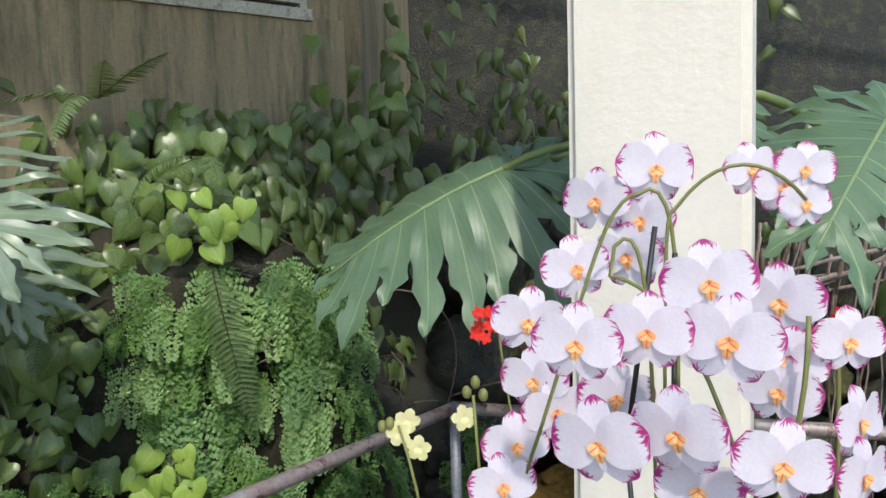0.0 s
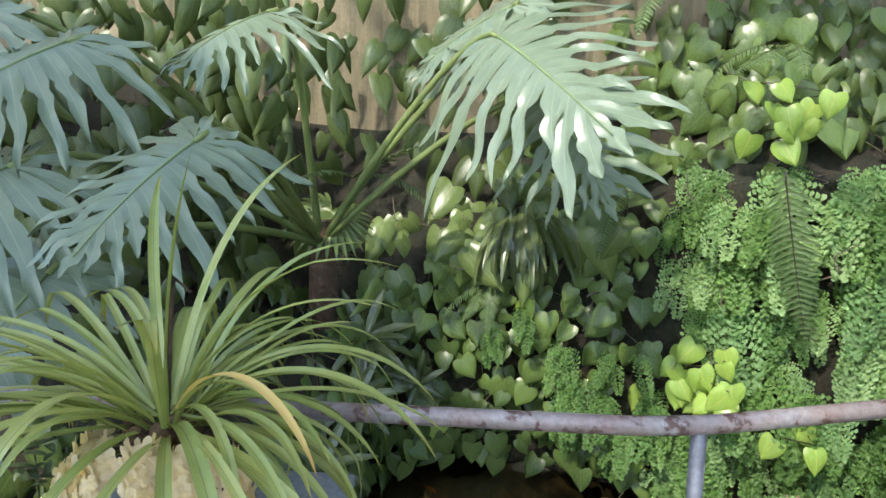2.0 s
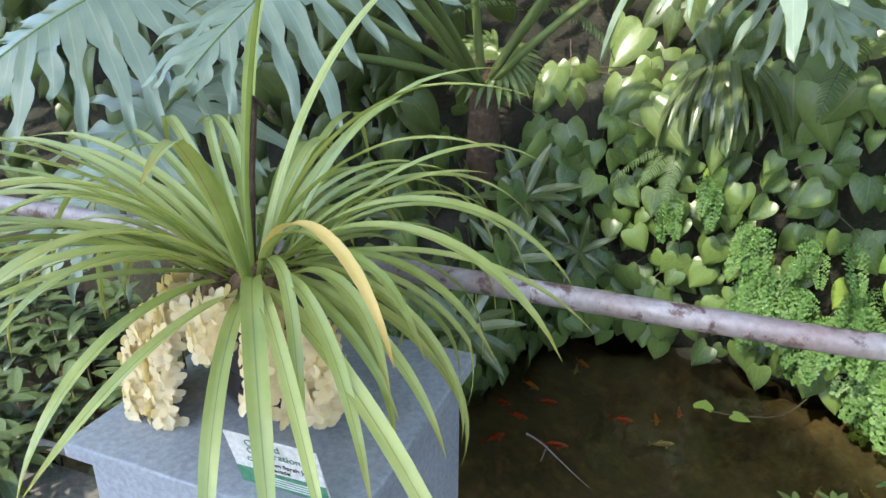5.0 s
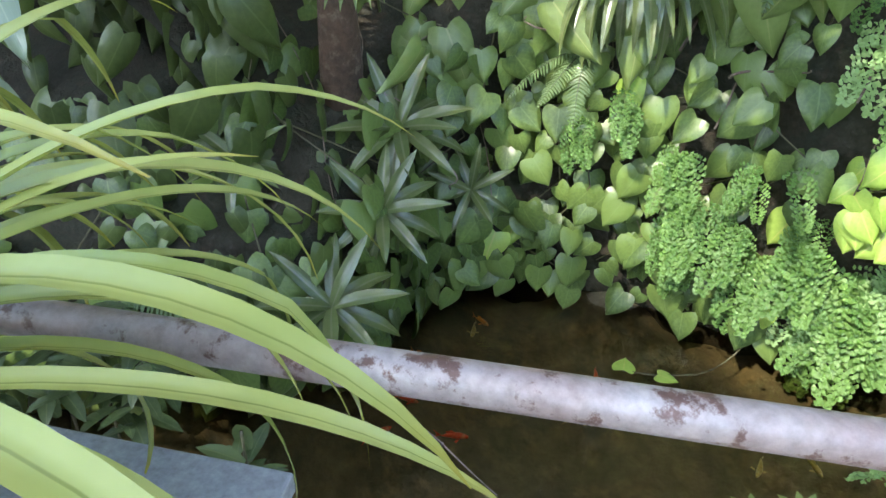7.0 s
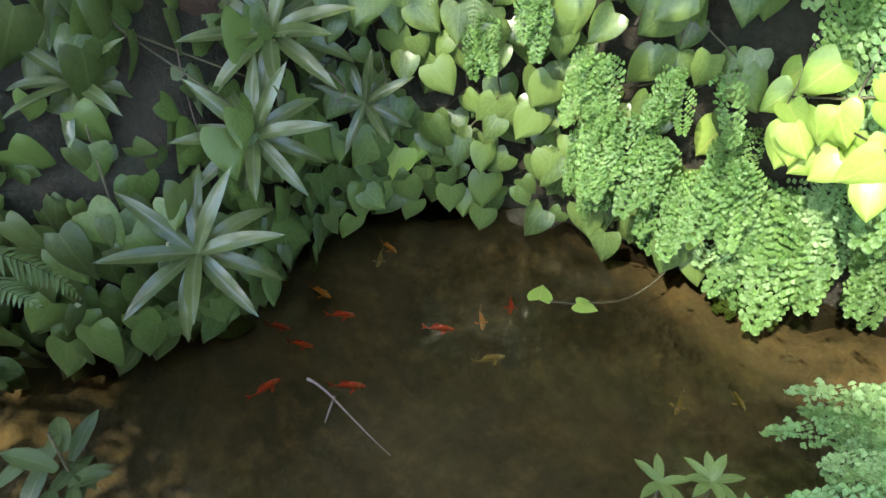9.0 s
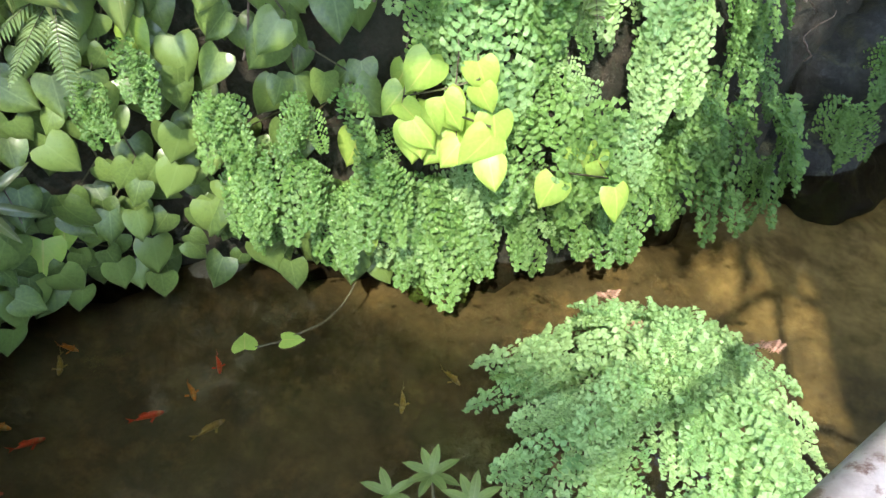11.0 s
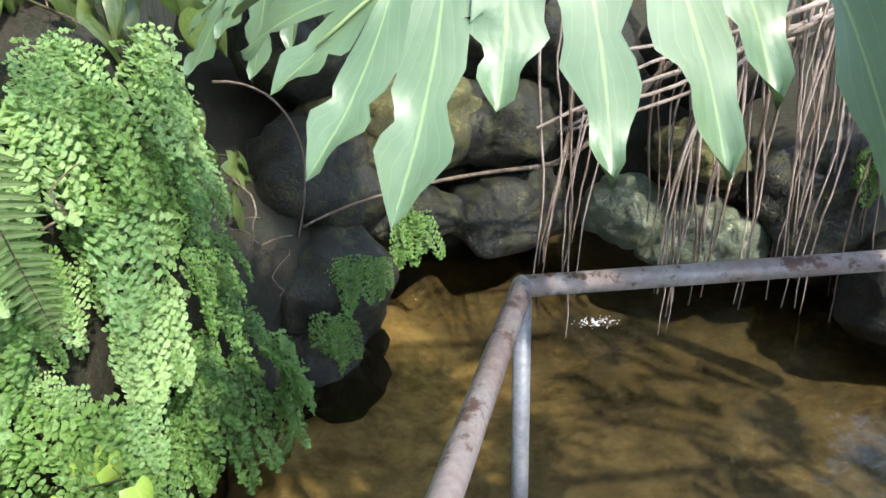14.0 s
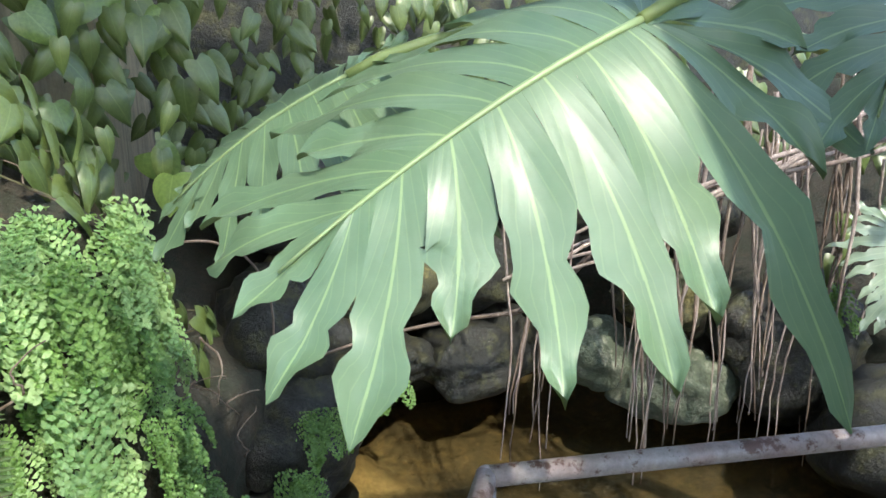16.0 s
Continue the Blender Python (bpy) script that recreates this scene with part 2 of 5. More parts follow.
    "white_petal": leaf_material("white_petal", (0.84, 0.79, 0.84), (0.88, 0.85, 0.87), (0.82, 0.70, 0.82), 0.5, 0.3, 0.02, 0.25),
    "stem_green": leaf_material("flower_stem", (0.12, 0.17, 0.05), (0.18, 0.22, 0.07), (0.2, 0.2, 0.1), 0.45, 0.05, vein_amount=0.0),
    "yellow_petal": leaf_material("pale_yellow_petal", (0.60, 0.72, 0.36), (0.68, 0.78, 0.48), (0.7, 0.7, 0.3), 0.5, 0.3, 0.04, 0.3),
    "lip": leaf_material("orange_lip", (0.75, 0.35, 0.10), (0.80, 0.62, 0.25), (0.5, 0.05, 0.15), 0.45, 0.2, 0.10, 0.8),
}


def petal_material():
    """White orchid petal with magenta flecks and streaks towards its rim."""
    m, n, l, p = nodes_of("flecked_petal")
    uv = n.new("ShaderNodeTexCoord")
    sep = n.new("ShaderNodeSeparateXYZ")
    l.new(uv.outputs["UV"], sep.inputs[0])
    mp = n.new("ShaderNodeMapping"); mp.inputs["Scale"].default_value = (16.0, 3.0, 1.0)
    l.new(uv.outputs["UV"], mp.inputs[0])
    info = n.new("ShaderNodeObjectInfo")
    nz = n.new("ShaderNodeTexNoise"); nz.noise_dimensions = '4D'
    nz.inputs["Scale"].default_value, nz.inputs["Detail"].default_value = 1.0, 3.0
    k = n.new("ShaderNodeMath"); k.operation = 'MULTIPLY'; k.inputs[1].default_value = 50.0
    l.new(info.outputs["Random"], k.inputs[0]); l.new(k.outputs[0], nz.inputs["W"]); l.new(mp.outputs[0], nz.inputs["Vector"])
    rim = n.new("ShaderNodeMapRange")
    rim.inputs[1].default_value, rim.inputs[2].default_value, rim.inputs[3].default_value, rim.inputs[4].default_value = 0.62, 1.0, -0.28, 0.22
    l.new(sep.outputs[1], rim.inputs[0])
    s = n.new("ShaderNodeMath"); s.operation = 'ADD'
    l.new(nz.outputs[0], s.inputs[0]); l.new(rim.outputs[0], s.inputs[1])
    mask = ramp(n, l, s.outputs[0], 0.52, 0.60)
    soft = noise_node(n, l, 30.0, 3.0)
    base = mixer(n, l, ramp(n, l, soft, 0.35, 0.7), (0.74, 0.67, 0.78), (0.78, 0.75, 0.79))
    col = mixer(n, l, mask, base, (0.42, 0.02, 0.20))
    l.new(col, p.inputs["Base Color"])
    p.inputs["Roughness"].default_value = 0.5
    t = n.new("ShaderNodeBsdfTranslucent"); l.new(col, t.inputs[0])
    ms = n.new("ShaderNodeMixShader"); ms.inputs[0].default_value = 0.3
    l.new(p.outputs[0], ms.inputs[1]); l.new(t.outputs[0], ms.inputs[2]); l.new(ms.outputs[0], n["Material Output"].inputs[0])
    return m


def water_material():
    m, n, l, p = nodes_of("pond_water")
    n.remove(p)
    tr = n.new("ShaderNodeBsdfTransparent"); tr.inputs[0].default_value = (0.74, 0.68, 0.54, 1)
    gl = n.new("ShaderNodeBsdfGlossy"); gl.inputs["Roughness"].default_value = 0.03
    fr = n.new("ShaderNodeFresnel"); fr.inputs[0].default_value = 1.45
    rip = noise_node(n, l, 7.0, 3.0, 0.5)
    b = n.new("ShaderNodeBump"); b.inputs["Strength"].default_value, b.inputs["Distance"].default_value = 0.35, 0.02
    l.new(rip, b.inputs["Height"]); l.new(b.outputs[0], gl.inputs["Normal"]); l.new(b.outputs[0], fr.inputs["Normal"])
    ms = n.new("ShaderNodeMixShader")
    l.new(fr.outputs[0], ms.inputs[0]); l.new(tr.outputs[0], ms.inputs[1]); l.new(gl.outputs[0], ms.inputs[2])
    l.new(ms.outputs[0], n["Material Output"].inputs[0])
    return m


def glass_material():
    m, n, l, p = nodes_of("roof_glass")
    p.inputs["Base Color"].default_value = (0.9, 0.95, 0.95, 1)
    p.inputs["Roughness"].default_value = 0.05
    p.inputs["Transmission Weight"].default_value = 1.0
    p.inputs["IOR"].default_value = 1.02
    return m


def dark_glass_material():
    m, n, l, p = nodes_of("dark_glass")
    p.inputs["Base Color"].default_value = (0.03, 0.026, 0.022, 1)
    p.inputs["Roughness"].default_value = 0.12
    return m


def bed_material():
    """Dark silt; the sunlit gold patch before the rocks is painted into the colour."""
    m = surface("pond_bottom", (0.20, 0.172, 0.096), (0.112, 0.10, 0.062), (0.28, 0.22, 0.11), 0.9, 3.0, 14, 0.6, dist=0.03, spot=(0.5, 0.7))
    n, l, p = m.node_tree.nodes, m.node_tree.links, m.node_tree.nodes["Principled BSDF"]
    silt = p.inputs["Base Color"].links[0].from_socket
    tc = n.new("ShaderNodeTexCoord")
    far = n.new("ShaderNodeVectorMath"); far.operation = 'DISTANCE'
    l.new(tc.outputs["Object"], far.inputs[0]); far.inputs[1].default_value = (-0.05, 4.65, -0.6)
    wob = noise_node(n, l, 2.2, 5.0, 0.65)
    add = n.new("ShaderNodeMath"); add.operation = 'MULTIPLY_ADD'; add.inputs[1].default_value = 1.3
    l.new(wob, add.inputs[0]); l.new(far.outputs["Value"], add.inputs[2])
    # mottled gold that stands in for sunlight on the bed
    sun_patch = mixer(n, l, ramp(n, l, noise_node(n, l, 6.0, 6.0, 0.7), 0.38, 0.66), (0.24, 0.185, 0.085), (0.66, 0.53, 0.26))
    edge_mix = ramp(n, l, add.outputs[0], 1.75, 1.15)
    l.new(mixer(n, l, edge_mix, silt, sun_patch), p.inputs["Base Color"])
    return m


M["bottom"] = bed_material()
M["petal"] = petal_material()
M["water"] = water_material()
M["glass"] = glass_material()
M["dark_glass"] = dark_glass_material()

# ---- mesh helpers ----
UP = Vector((0, 0, 1))


def mesh_of(name, verts, faces, uvs=None, smooth=True):
    me = bpy.data.meshes.new(name)
    me.from_pydata([tuple(v) for v in verts], [], faces)
    if uvs:
        layer = me.uv_layers.new(name="UVMap")
        for lp in me.loops:
            layer.data[lp.index].uv = uvs[lp.vertex_index]
    if smooth:
        me.polygons.foreach_set("use_smooth", [True] * len(me.polygons))
    me.update()
    return me


def piece(name, mesh, material, parent=None, label="", matrix=None):
    """Links a mesh as one object, under a thing or a part."""
    if material and not mesh.materials:
        mesh.materials.append(material)
    ob = new(name, mesh)
    if matrix is not None:
        ob.matrix_world = matrix
    if parent is not None:
        ob.parent = parent
    if label:
        tagged(ob, label)
    return ob


def part(name, bm, material, parent=None, label="", matrix=None, smooth=False):
    me = bpy.data.meshes.new(name)
    bm.to_mesh(me)
    bm.free()
    if smooth:
        me.polygons.foreach_set("use_smooth", [True] * len(me.polygons))
    return piece(name, me, material, parent, label, matrix)


def thing(name, label, category, group="", at=None):
    ob = new(name)
    ob.empty_display_size = 0.1
    if at is not None:
        ob.location = at
    return tagged(ob, label, category, group)


def box_bm(size, bevel=0.0, segments=2, centre=(0, 0, 0)):
    bm = bmesh.new()
    bmesh.ops.create_cube(bm, size=1.0)
    bmesh.ops.scale(bm, vec=size, verts=bm.verts)
    if bevel:
        bmesh.ops.bevel(bm, geom=bm.edges[:], offset=bevel, segments=segments, affect='EDGES', profile=0.5)
    bmesh.ops.translate(bm, vec=centre, verts=bm.verts)
    return bm


def tube_data(points, radii, sides=8, cap=True):
    """Vertices, faces and UVs of a tube along points."""
    pts = [Vector(p) for p in points]
    verts, faces, uvs = [], [], []
    side = None
    for i, p in enumerate(pts):
        d = (pts[min(i + 1, len(pts) - 1)] - pts[max(i - 1, 0)]).normalized()
        if side is None:
            side = d.orthogonal().normalized()
        side = (side - d * side.dot(d)).normalized()
        other = d.cross(side)
        r = radii[i] if isinstance(radii, (list, tuple)) else radii
        for k in range(sides):
            a = 2 * math.pi * k / sides
            verts.append(p + (side * math.cos(a) + other * math.sin(a)) * r)
            uvs.append((k / sides, i / max(len(pts) - 1, 1)))
    for i in range(len(pts) - 1):
        for k in range(sides):
            a, b = i * sides + k, i * sides + (k + 1) % sides
            faces.append((a, b, b + sides, a + sides))
    if cap:
        faces.append(tuple(reversed(range(sides))))
        faces.append(tuple(range((len(pts) - 1) * sides, len(pts) * sides)))
    return verts, faces, uvs


def tube(name, points, radii, material, parent=None, sides=8, label=""):
    v, f, u = tube_data(points, radii, sides)
    return piece(name, mesh_of(name, v, f, u), material, parent, label)


def bezier(a, b, c, d, n=12):
    a, b, c, d = Vector(a), Vector(b), Vector(c), Vector(d)
    out = []
    for i in range(n + 1):
        t = i / n
        out.append(a * (1 - t) ** 3 + b * 3 * t * (1 - t) ** 2 + c * 3 * t * t * (1 - t) + d * t ** 3)
    return out


def rounded_path(pts, r, n=6):
    """A polyline with its inner corners rounded."""
    pts = [Vector(p) for p in pts]
    out = [pts[0]]
    for i in range(1, len(pts) - 1):
        p, q, s = pts[i - 1], pts[i], pts[i + 1]
        a, b = q + (p - q).normalized() * r, q + (s - q).normalized() * r
        for k in range(n + 1):
            t = k / n
            out.append(a * (1 - t) ** 2 + q * 2 * t * (1 - t) + b * t * t)
    out.append(pts[-1])
    return out


def frame_matrix(origin, forward, up):
    """y along forward, z near up."""
    y = Vector(forward).normalized()
    x = y.cross(Vector(up)).normalized()
    z = x.cross(y)
    m = Matrix((x, y, z)).transposed().to_4x4()
    m.translation = Vector(origin)
    return m


def hill(x, y, z=0.0, scale=1.0):
    return noise.noise(Vector((x * scale, y * scale, z * scale)))


def smooth_poly(pts, per=10):
    """Catmull-Rom through plan points."""
    P = [Vector((p[0], p[1], 0)) for p in pts]
    out = []
    for i in range(len(P) - 1):
        a, b, c, d = P[max(i - 1, 0)], P[i], P[i + 1], P[min(i + 2, len(P) - 1)]
        for k in range(per):
            t = k / per
            out.append(0.5 * ((2 * b) + (c - a) * t + (2 * a - 5 * b + 4 * c - d) * t * t + (3 * b - a - 3 * c + d) * t ** 3))
    out.append(P[-1])
    return out


# ---- the large structure ----
WATER = -0.41
A, B = Vector((-0.392, 1.662, 0.847)), Vector((0.152, 2.790, 0.843))
LEFT_END, RIGHT_END = Vector((-3.15, -1.19, 0.84)), Vector((2.3, 2.58, 0.85))

# water, walkway
bm = bmesh.new()
bmesh.ops.create_grid(bm, x_segments=2, y_segments=2, size=1.0)
for v in bm.verts:
    v.co = Vector((v.co.x * 4.2 - 0.2, v.co.y * 3.6 + 3.6, WATER))
water = part("water", bm, M["water"])
tagged(water, "clear brown pond water with gentle ripples", "water", kind="structure")

# walkway slab: everything on the near side of the rail line
edge = [(-6.2, -4.2), (-3.17, -1.16), (-0.42, 1.72), (0.06, 2.76), (2.3, 2.55), (5.0, 2.3)]
bm = bmesh.new()
ring = [Vector((x, y, 0)) for x, y in edge] + [Vector((5.0, -5, 0)), Vector((-6.2, -5, 0))]
top = [bm.verts.new((p.x, p.y, -0.02)) for p in ring]
low = [bm.verts.new((p.x, p.y, -0.85)) for p in ring]
bm.faces.new(top)
for i in range(len(ring)):
    j = (i + 1) % len(ring)
    bm.faces.new((top[j], top[i], low[i], low[j]))
bmesh.ops.recalc_face_normals(bm, faces=bm.faces[:])
bmesh.ops.bevel(bm, geom=[e for e in bm.edges if all(v.co.z > -0.1 for v in e.verts)], offset=0.02, segments=2, affect='EDGES')
floor = part("floor", bm, M["kerb"])
tagged(floor, "weathered concrete walkway along the pond", "floor", kind="structure")

# planted bank
BANK = [(-4.3, -1.6), (-3.35, 0.05), (-2.70, 1.05), (-2.42, 1.66), (-2.66, 2.18), (-2.56, 2.64), (-2.20, 2.97), (-1.78, 3.16), (-1.14, 3.48), (-0.74, 3.95), (-0.60, 4.45), (0.02, 5.6), (0.6, 6.1), (1.8, 6.25), (2.6, 5.6), (2.9, 4.5), (2.95, 3.4), (3.4, 2.4)]
bank_line = smooth_poly(BANK, 12)
lengths = [0.0]
for i in range(1, len(bank_line)):
    lengths.append(lengths[-1] + (bank_line[i] - bank_line[i - 1]).length)


def bank_at(s):
    """Plan point and outward normal (towards the pond) at arc length s."""
    s = min(max(s, 0.0), lengths[-1] - 1e-4)
    i = next(k for k in range(1, len(lengths)) if lengths[k] >= s)
    t = (s - lengths[i - 1]) / (lengths[i] - lengths[i - 1])
    p = bank_line[i - 1].lerp(bank_line[i], t)
    a, b = bank_line[max(i - 3, 0)], bank_line[min(i + 2, len(bank_line) - 1)]
    d = (b - a).normalized()
    return p, Vector((d.y, -d.x, 0))


def arc(x, y):
    """Arc length nearest to a plan point."""
    return lengths[min(range(len(bank_line)), key=lambda k: (bank_line[k].x - x) ** 2 + (bank_line[k].y - y) ** 2)]


S_LEFT, S_POND, S_FERN, S_ROCK = arc(-2.70, 1.05), arc(-2.42, 1.66), arc(-1.5, 3.28), arc(-0.60, 4.45)


def bank_top(s):
    """Height of the bank's brow along its length."""
    def ease(a, b, x):
        t = min(max((x - a) / (b - a), 0), 1)
        return t * t * (3 - 2 * t)
    low, mid, fern, rock = 0.12, 0.85, 1.2, 0.25
    v = low + (mid - low) * ease(S_POND - 0.2, S_POND + 1.2, s)
    v += (fern - mid) * ease(S_FERN - 0.8, S_FERN + 0.2, s)
    v += (rock - fern) * ease(S_ROCK - 0.35, S_ROCK + 0.3, s)
    return v


def bank_point(s, h):
    """Point on the bank: h 0 at the water, 1 at the brow, to 2 far behind the brow."""
    p, nrm = bank_at(s)
    top_z = bank_top(s)
    if h <= 1.0:
        z = -0.8 + (top_z + 0.8) * h if h < 0 else WATER - 0.1 + (top_z - WATER + 0.1) * h
        out = 0.10 * math.sin(h * 2.6) - 0.12 * h
    else:
        z = top_z + 0.95 * (h - 1.0)
        out = -0.09 - 1.5 * (h - 1.0)
    q = p + nrm * (out + 0.09 * hill(s * 2.2, h * 3.0, 4.0))
    return Vector((q.x, q.y, z)), nrm


# pond bottom, shelving up to the bank
bm = bmesh.new()
bmesh.ops.create_grid(bm, x_segments=90, y_segments=90, size=1.0)
for v in bm.verts:
    x, y = v.co.x * 4.2 - 0.2, v.co.y * 3.6 + 3.6
    stones = noise.voronoi(Vector((x * 7, y * 7, 0)))[0][0]
    near = min((q.x - x) ** 2 + (q.y - y) ** 2 for q in bank_line[::4]) ** 0.5
    shelf = 0.27 * max(0.0, 1 - near / 0.75) ** 1.5 * (1 + 0.8 * hill(x, y, 5, 2.6))
    v.co = Vector((x, y, -0.72 + shelf + 0.05 * hill(x, y, 0, 1.3) - 0.035 * min(stones, 0.6)))
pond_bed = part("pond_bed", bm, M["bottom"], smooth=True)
tagged(pond_bed, "brown silty pond bed of rounded stones", "pond bed", kind="structure")

rows_h = [-0.3, 0.0, 0.12, 0.25, 0.38, 0.5, 0.62, 0.74, 0.86, 0.95, 1.0, 1.05, 1.15, 1.3, 1.5, 1.75, 2.0, 2.4]
cols = 150
verts, faces = [], []
for i in range(cols):
    s = lengths[-1] * i / (cols - 1)
    for h in rows_h:
        v, nrm = bank_point(s, h)
        verts.append(v + nrm * 0.035 * hill(v.x, v.y, v.z, 6.0))
R = len(rows_h)
for i in range(cols - 1):
    for k in range(R - 1):
        faces.append((i * R + k, i * R + k + 1, (i + 1) * R + k + 1, (i + 1) * R + k))
bank = piece("bank", mesh_of("bank", verts, faces), M["soil"])
tagged(bank, "steep dark earth and rock bank under the plants", "bank", kind="structure")

# concrete wall with its window, parallel to the left rail
WALL_N = Vector((-0.72, 0.69, 0)).normalized()
WALL_D = Vector((0.69, 0.72, 0)).normalized()
wall_o = WALL_N * 4.6


def wall_point(u, z, out=0.0):
    """u along the wall, out towards the pond."""
    p = wall_o + WALL_D * u - WALL_N * out
    return Vector((p.x, p.y, z))


corner_u = (Vector((-1.35, 5.35, 0)) - wall_o).dot(WALL_D)
WIN = (corner_u - 2.6, corner_u - 0.05, 2.88, 4.1)


def wall_panel(name, u0, u1, z0, z1, thick=0.25, mat="concrete", parent=None, out=0.0):
    bm = box_bm((u1 - u0, thick, z1 - z0))
    m = frame_matrix(wall_point((u0 + u1) / 2, (z0 + z1) / 2, out) + WALL_N * thick / 2, WALL_N, UP)
    return part(name, bm, M[mat], parent, matrix=m)


wall = wall_panel("wall_north", -7.0, corner_u + 0.25, -0.8, WIN[2])
tagged(wall, "stained bare concrete wall behind the plants", "wall", kind="structure")
for nm, u0, u1, z0, z1 in (("wall_north_left", -7.0, WIN[0], WIN[2], 5.2), ("wall_north_right", WIN[1], corner_u + 0.25, WIN[2], 5.2), ("wall_north_top", WIN[0], WIN[1], WIN[3], 5.2)):
    tagged(wall_panel(nm, u0, u1, z0, z1), "stained bare concrete wall beside the window", "wall", kind="structure")
window = tagged(new("window_1"), "pale metal framed window in the concrete wall", "window", kind="structure")
for nm, u0, u1, z0, z1 in (("window_sill", WIN[0] - 0.04, WIN[1] + 0.04, WIN[2] - 0.03, WIN[2] + 0.05), ("window_frame", WIN[1] - 0.05, WIN[1], WIN[2] + 0.05, WIN[3]), ("window_frame", WIN[0], WIN[0] + 0.05, WIN[2] + 0.05, WIN[3]), ("window_rail", WIN[0] + 0.05, WIN[1] - 0.05, WIN[2] + 0.08, WIN[2] + 0.12)):
    wall_panel(nm, u0, u1, z0, z1, 0.10, "window_frame", window, 0.03)
wall_panel("pane", WIN[0] + 0.05, WIN[1] - 0.05, WIN[2] + 0.05, WIN[3], 0.02, "dark_glass", window, -0.06)

# walls that close the place
def plain_wall(name, a, b, z0, z1, mat, label):
    a, b = Vector((*a, 0)), Vector((*b, 0))
    d = (b - a)
    nrm = Vector((-d.y, d.x, 0)).normalized()
    bm = box_bm((d.length, 0.25, z1 - z0))
    ob = part(name, bm, M[mat], matrix=frame_matrix((a + b) / 2 + Vector((0, 0, (z0 + z1) / 2)), nrm, UP))
    return tagged(ob, label, "wall", kind="structure")


wall_end = wall_point(corner_u + 0.25, 0)
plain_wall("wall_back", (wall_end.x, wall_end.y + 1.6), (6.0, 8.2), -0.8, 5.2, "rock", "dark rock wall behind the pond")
plain_wall("wall_return", (wall_end.x, wall_end.y), (wall_end.x, wall_end.y + 1.6), -0.8, 5.2, "concrete", "short concrete return wall")
plain_wall("wall_east", (6.0, 8.2), (6.0, -5.0), -0.8, 2.2, "concrete", "low concrete wall on the east side")
plain_wall("wall_south", (6.0, -5.0), (-7.0, -5.0), -0.8, 1.2, "concrete", "low concrete wall on the south side")
plain_wall("wall_west", (-7.0, -5.0), (-7.0, -1.2), -0.8, 2.2, "concrete", "low concrete wall on the west side")

# glazed roof: rafters, purlins and panes
roof = tagged(new("ceiling"), "white steel framed glass roof", "ceiling", kind="structure")
bm = bmesh.new()
for i in range(6):
    x = -6.6 + i * 2.4
    bmesh.ops.create_cube(bm, size=1.0, matrix=Matrix.Translation((x, 1.6, 5.25)) @ Matrix.Diagonal((0.035, 13.4, 0.09, 1)))
for i in range(3):
    bmesh.ops.create_cube(bm, size=1.0, matrix=Matrix.Translation((-0.5, -5.0 + i * 5.2, 5.36)) @ Matrix.Diagonal((13.2, 0.06, 0.06, 1)))
part("roof_frame", bm, M["metal_white"], roof)
bm = box_bm((13.2, 13.4, 0.008), centre=(-0.5, 1.6, 5.42))
glass = part("roof_glazing", bm, M["glass"], roof)
glass.visible_shadow = False
# unseen panels added under the roof to keep sun off the wall, plinth and left water
for x0, x1, y0, y1 in ((-7.0, 1.35, 1.6, 4.4), (-7.0, 0.95, -3.4, -1.6)):
    part("roof_panel", box_bm((x1 - x0, y1 - y0, 0.1), centre=((x0 + x1) / 2, (y0 + y1) / 2, 5.14)), M["metal_white"], roof)

# the column on the walkway
COL = Vector((0.825, 2.13, 0))
bm = bmesh.new()
bmesh.ops.create_cube(bm, size=1.0)
bmesh.ops.scale(bm, vec=(0.395, 0.36, 5.4), verts=bm.verts)
bmesh.ops.bevel(bm, geom=[e for e in bm.edges if abs(e.verts[0].co.z - e.verts[1].co.z) > 1], offset=0.02, segments=4, affect='EDGES')
column = part("column", bm, M["column"], matrix=pose(COL.x, COL.y, 2.66, 0, 0, -13), smooth=False)
tagged(column, "cream painted square column with rounded edges", "column", kind="structure")

# ---- railing ----
railing = thing("railing", "weathered grey pipe railing with flaking paint along the pond", "railing")
path = rounded_path([LEFT_END, A, B], 0.16, 8)
tube("handrail", path, 0.0225, M["rail"], railing, 14)
tube("handrail", [B, B.lerp(RIGHT_END, 0.5), RIGHT_END], 0.0225, M["rail"], railing, 14)
bmj = bmesh.new()
bmesh.ops.create_uvsphere(bmj, u_segments=14, v_segments=10, radius=0.0232)
part("elbow", bmj, M["rail"], railing, matrix=Matrix.Translation(B), smooth=True)
low_z = 0.08
for p in (A + Vector((0.018, 0.055, 0)), B, LEFT_END.lerp(A, 0.235), RIGHT_END):
    tube("post", [(p.x, p.y, p.z - 0.01), (p.x, p.y, -0.06)], 0.019, M["post"], railing, 12)
for a, b in ((LEFT_END, LEFT_END.lerp(A, 0.63)), (B, RIGHT_END)):
    tube("bottom_rail", [(a.x, a.y, low_z), (b.x, b.y, low_z)], 0.014, M["low_rail"], railing, 8)
# slanting bracket that carries the corner post off the wall
tube("bracket", [(B.x, B.y, low_z), (B.x - 0.10, B.y - 0.24, -0.30)], 0.022, M["low_rail"], railing, 8)

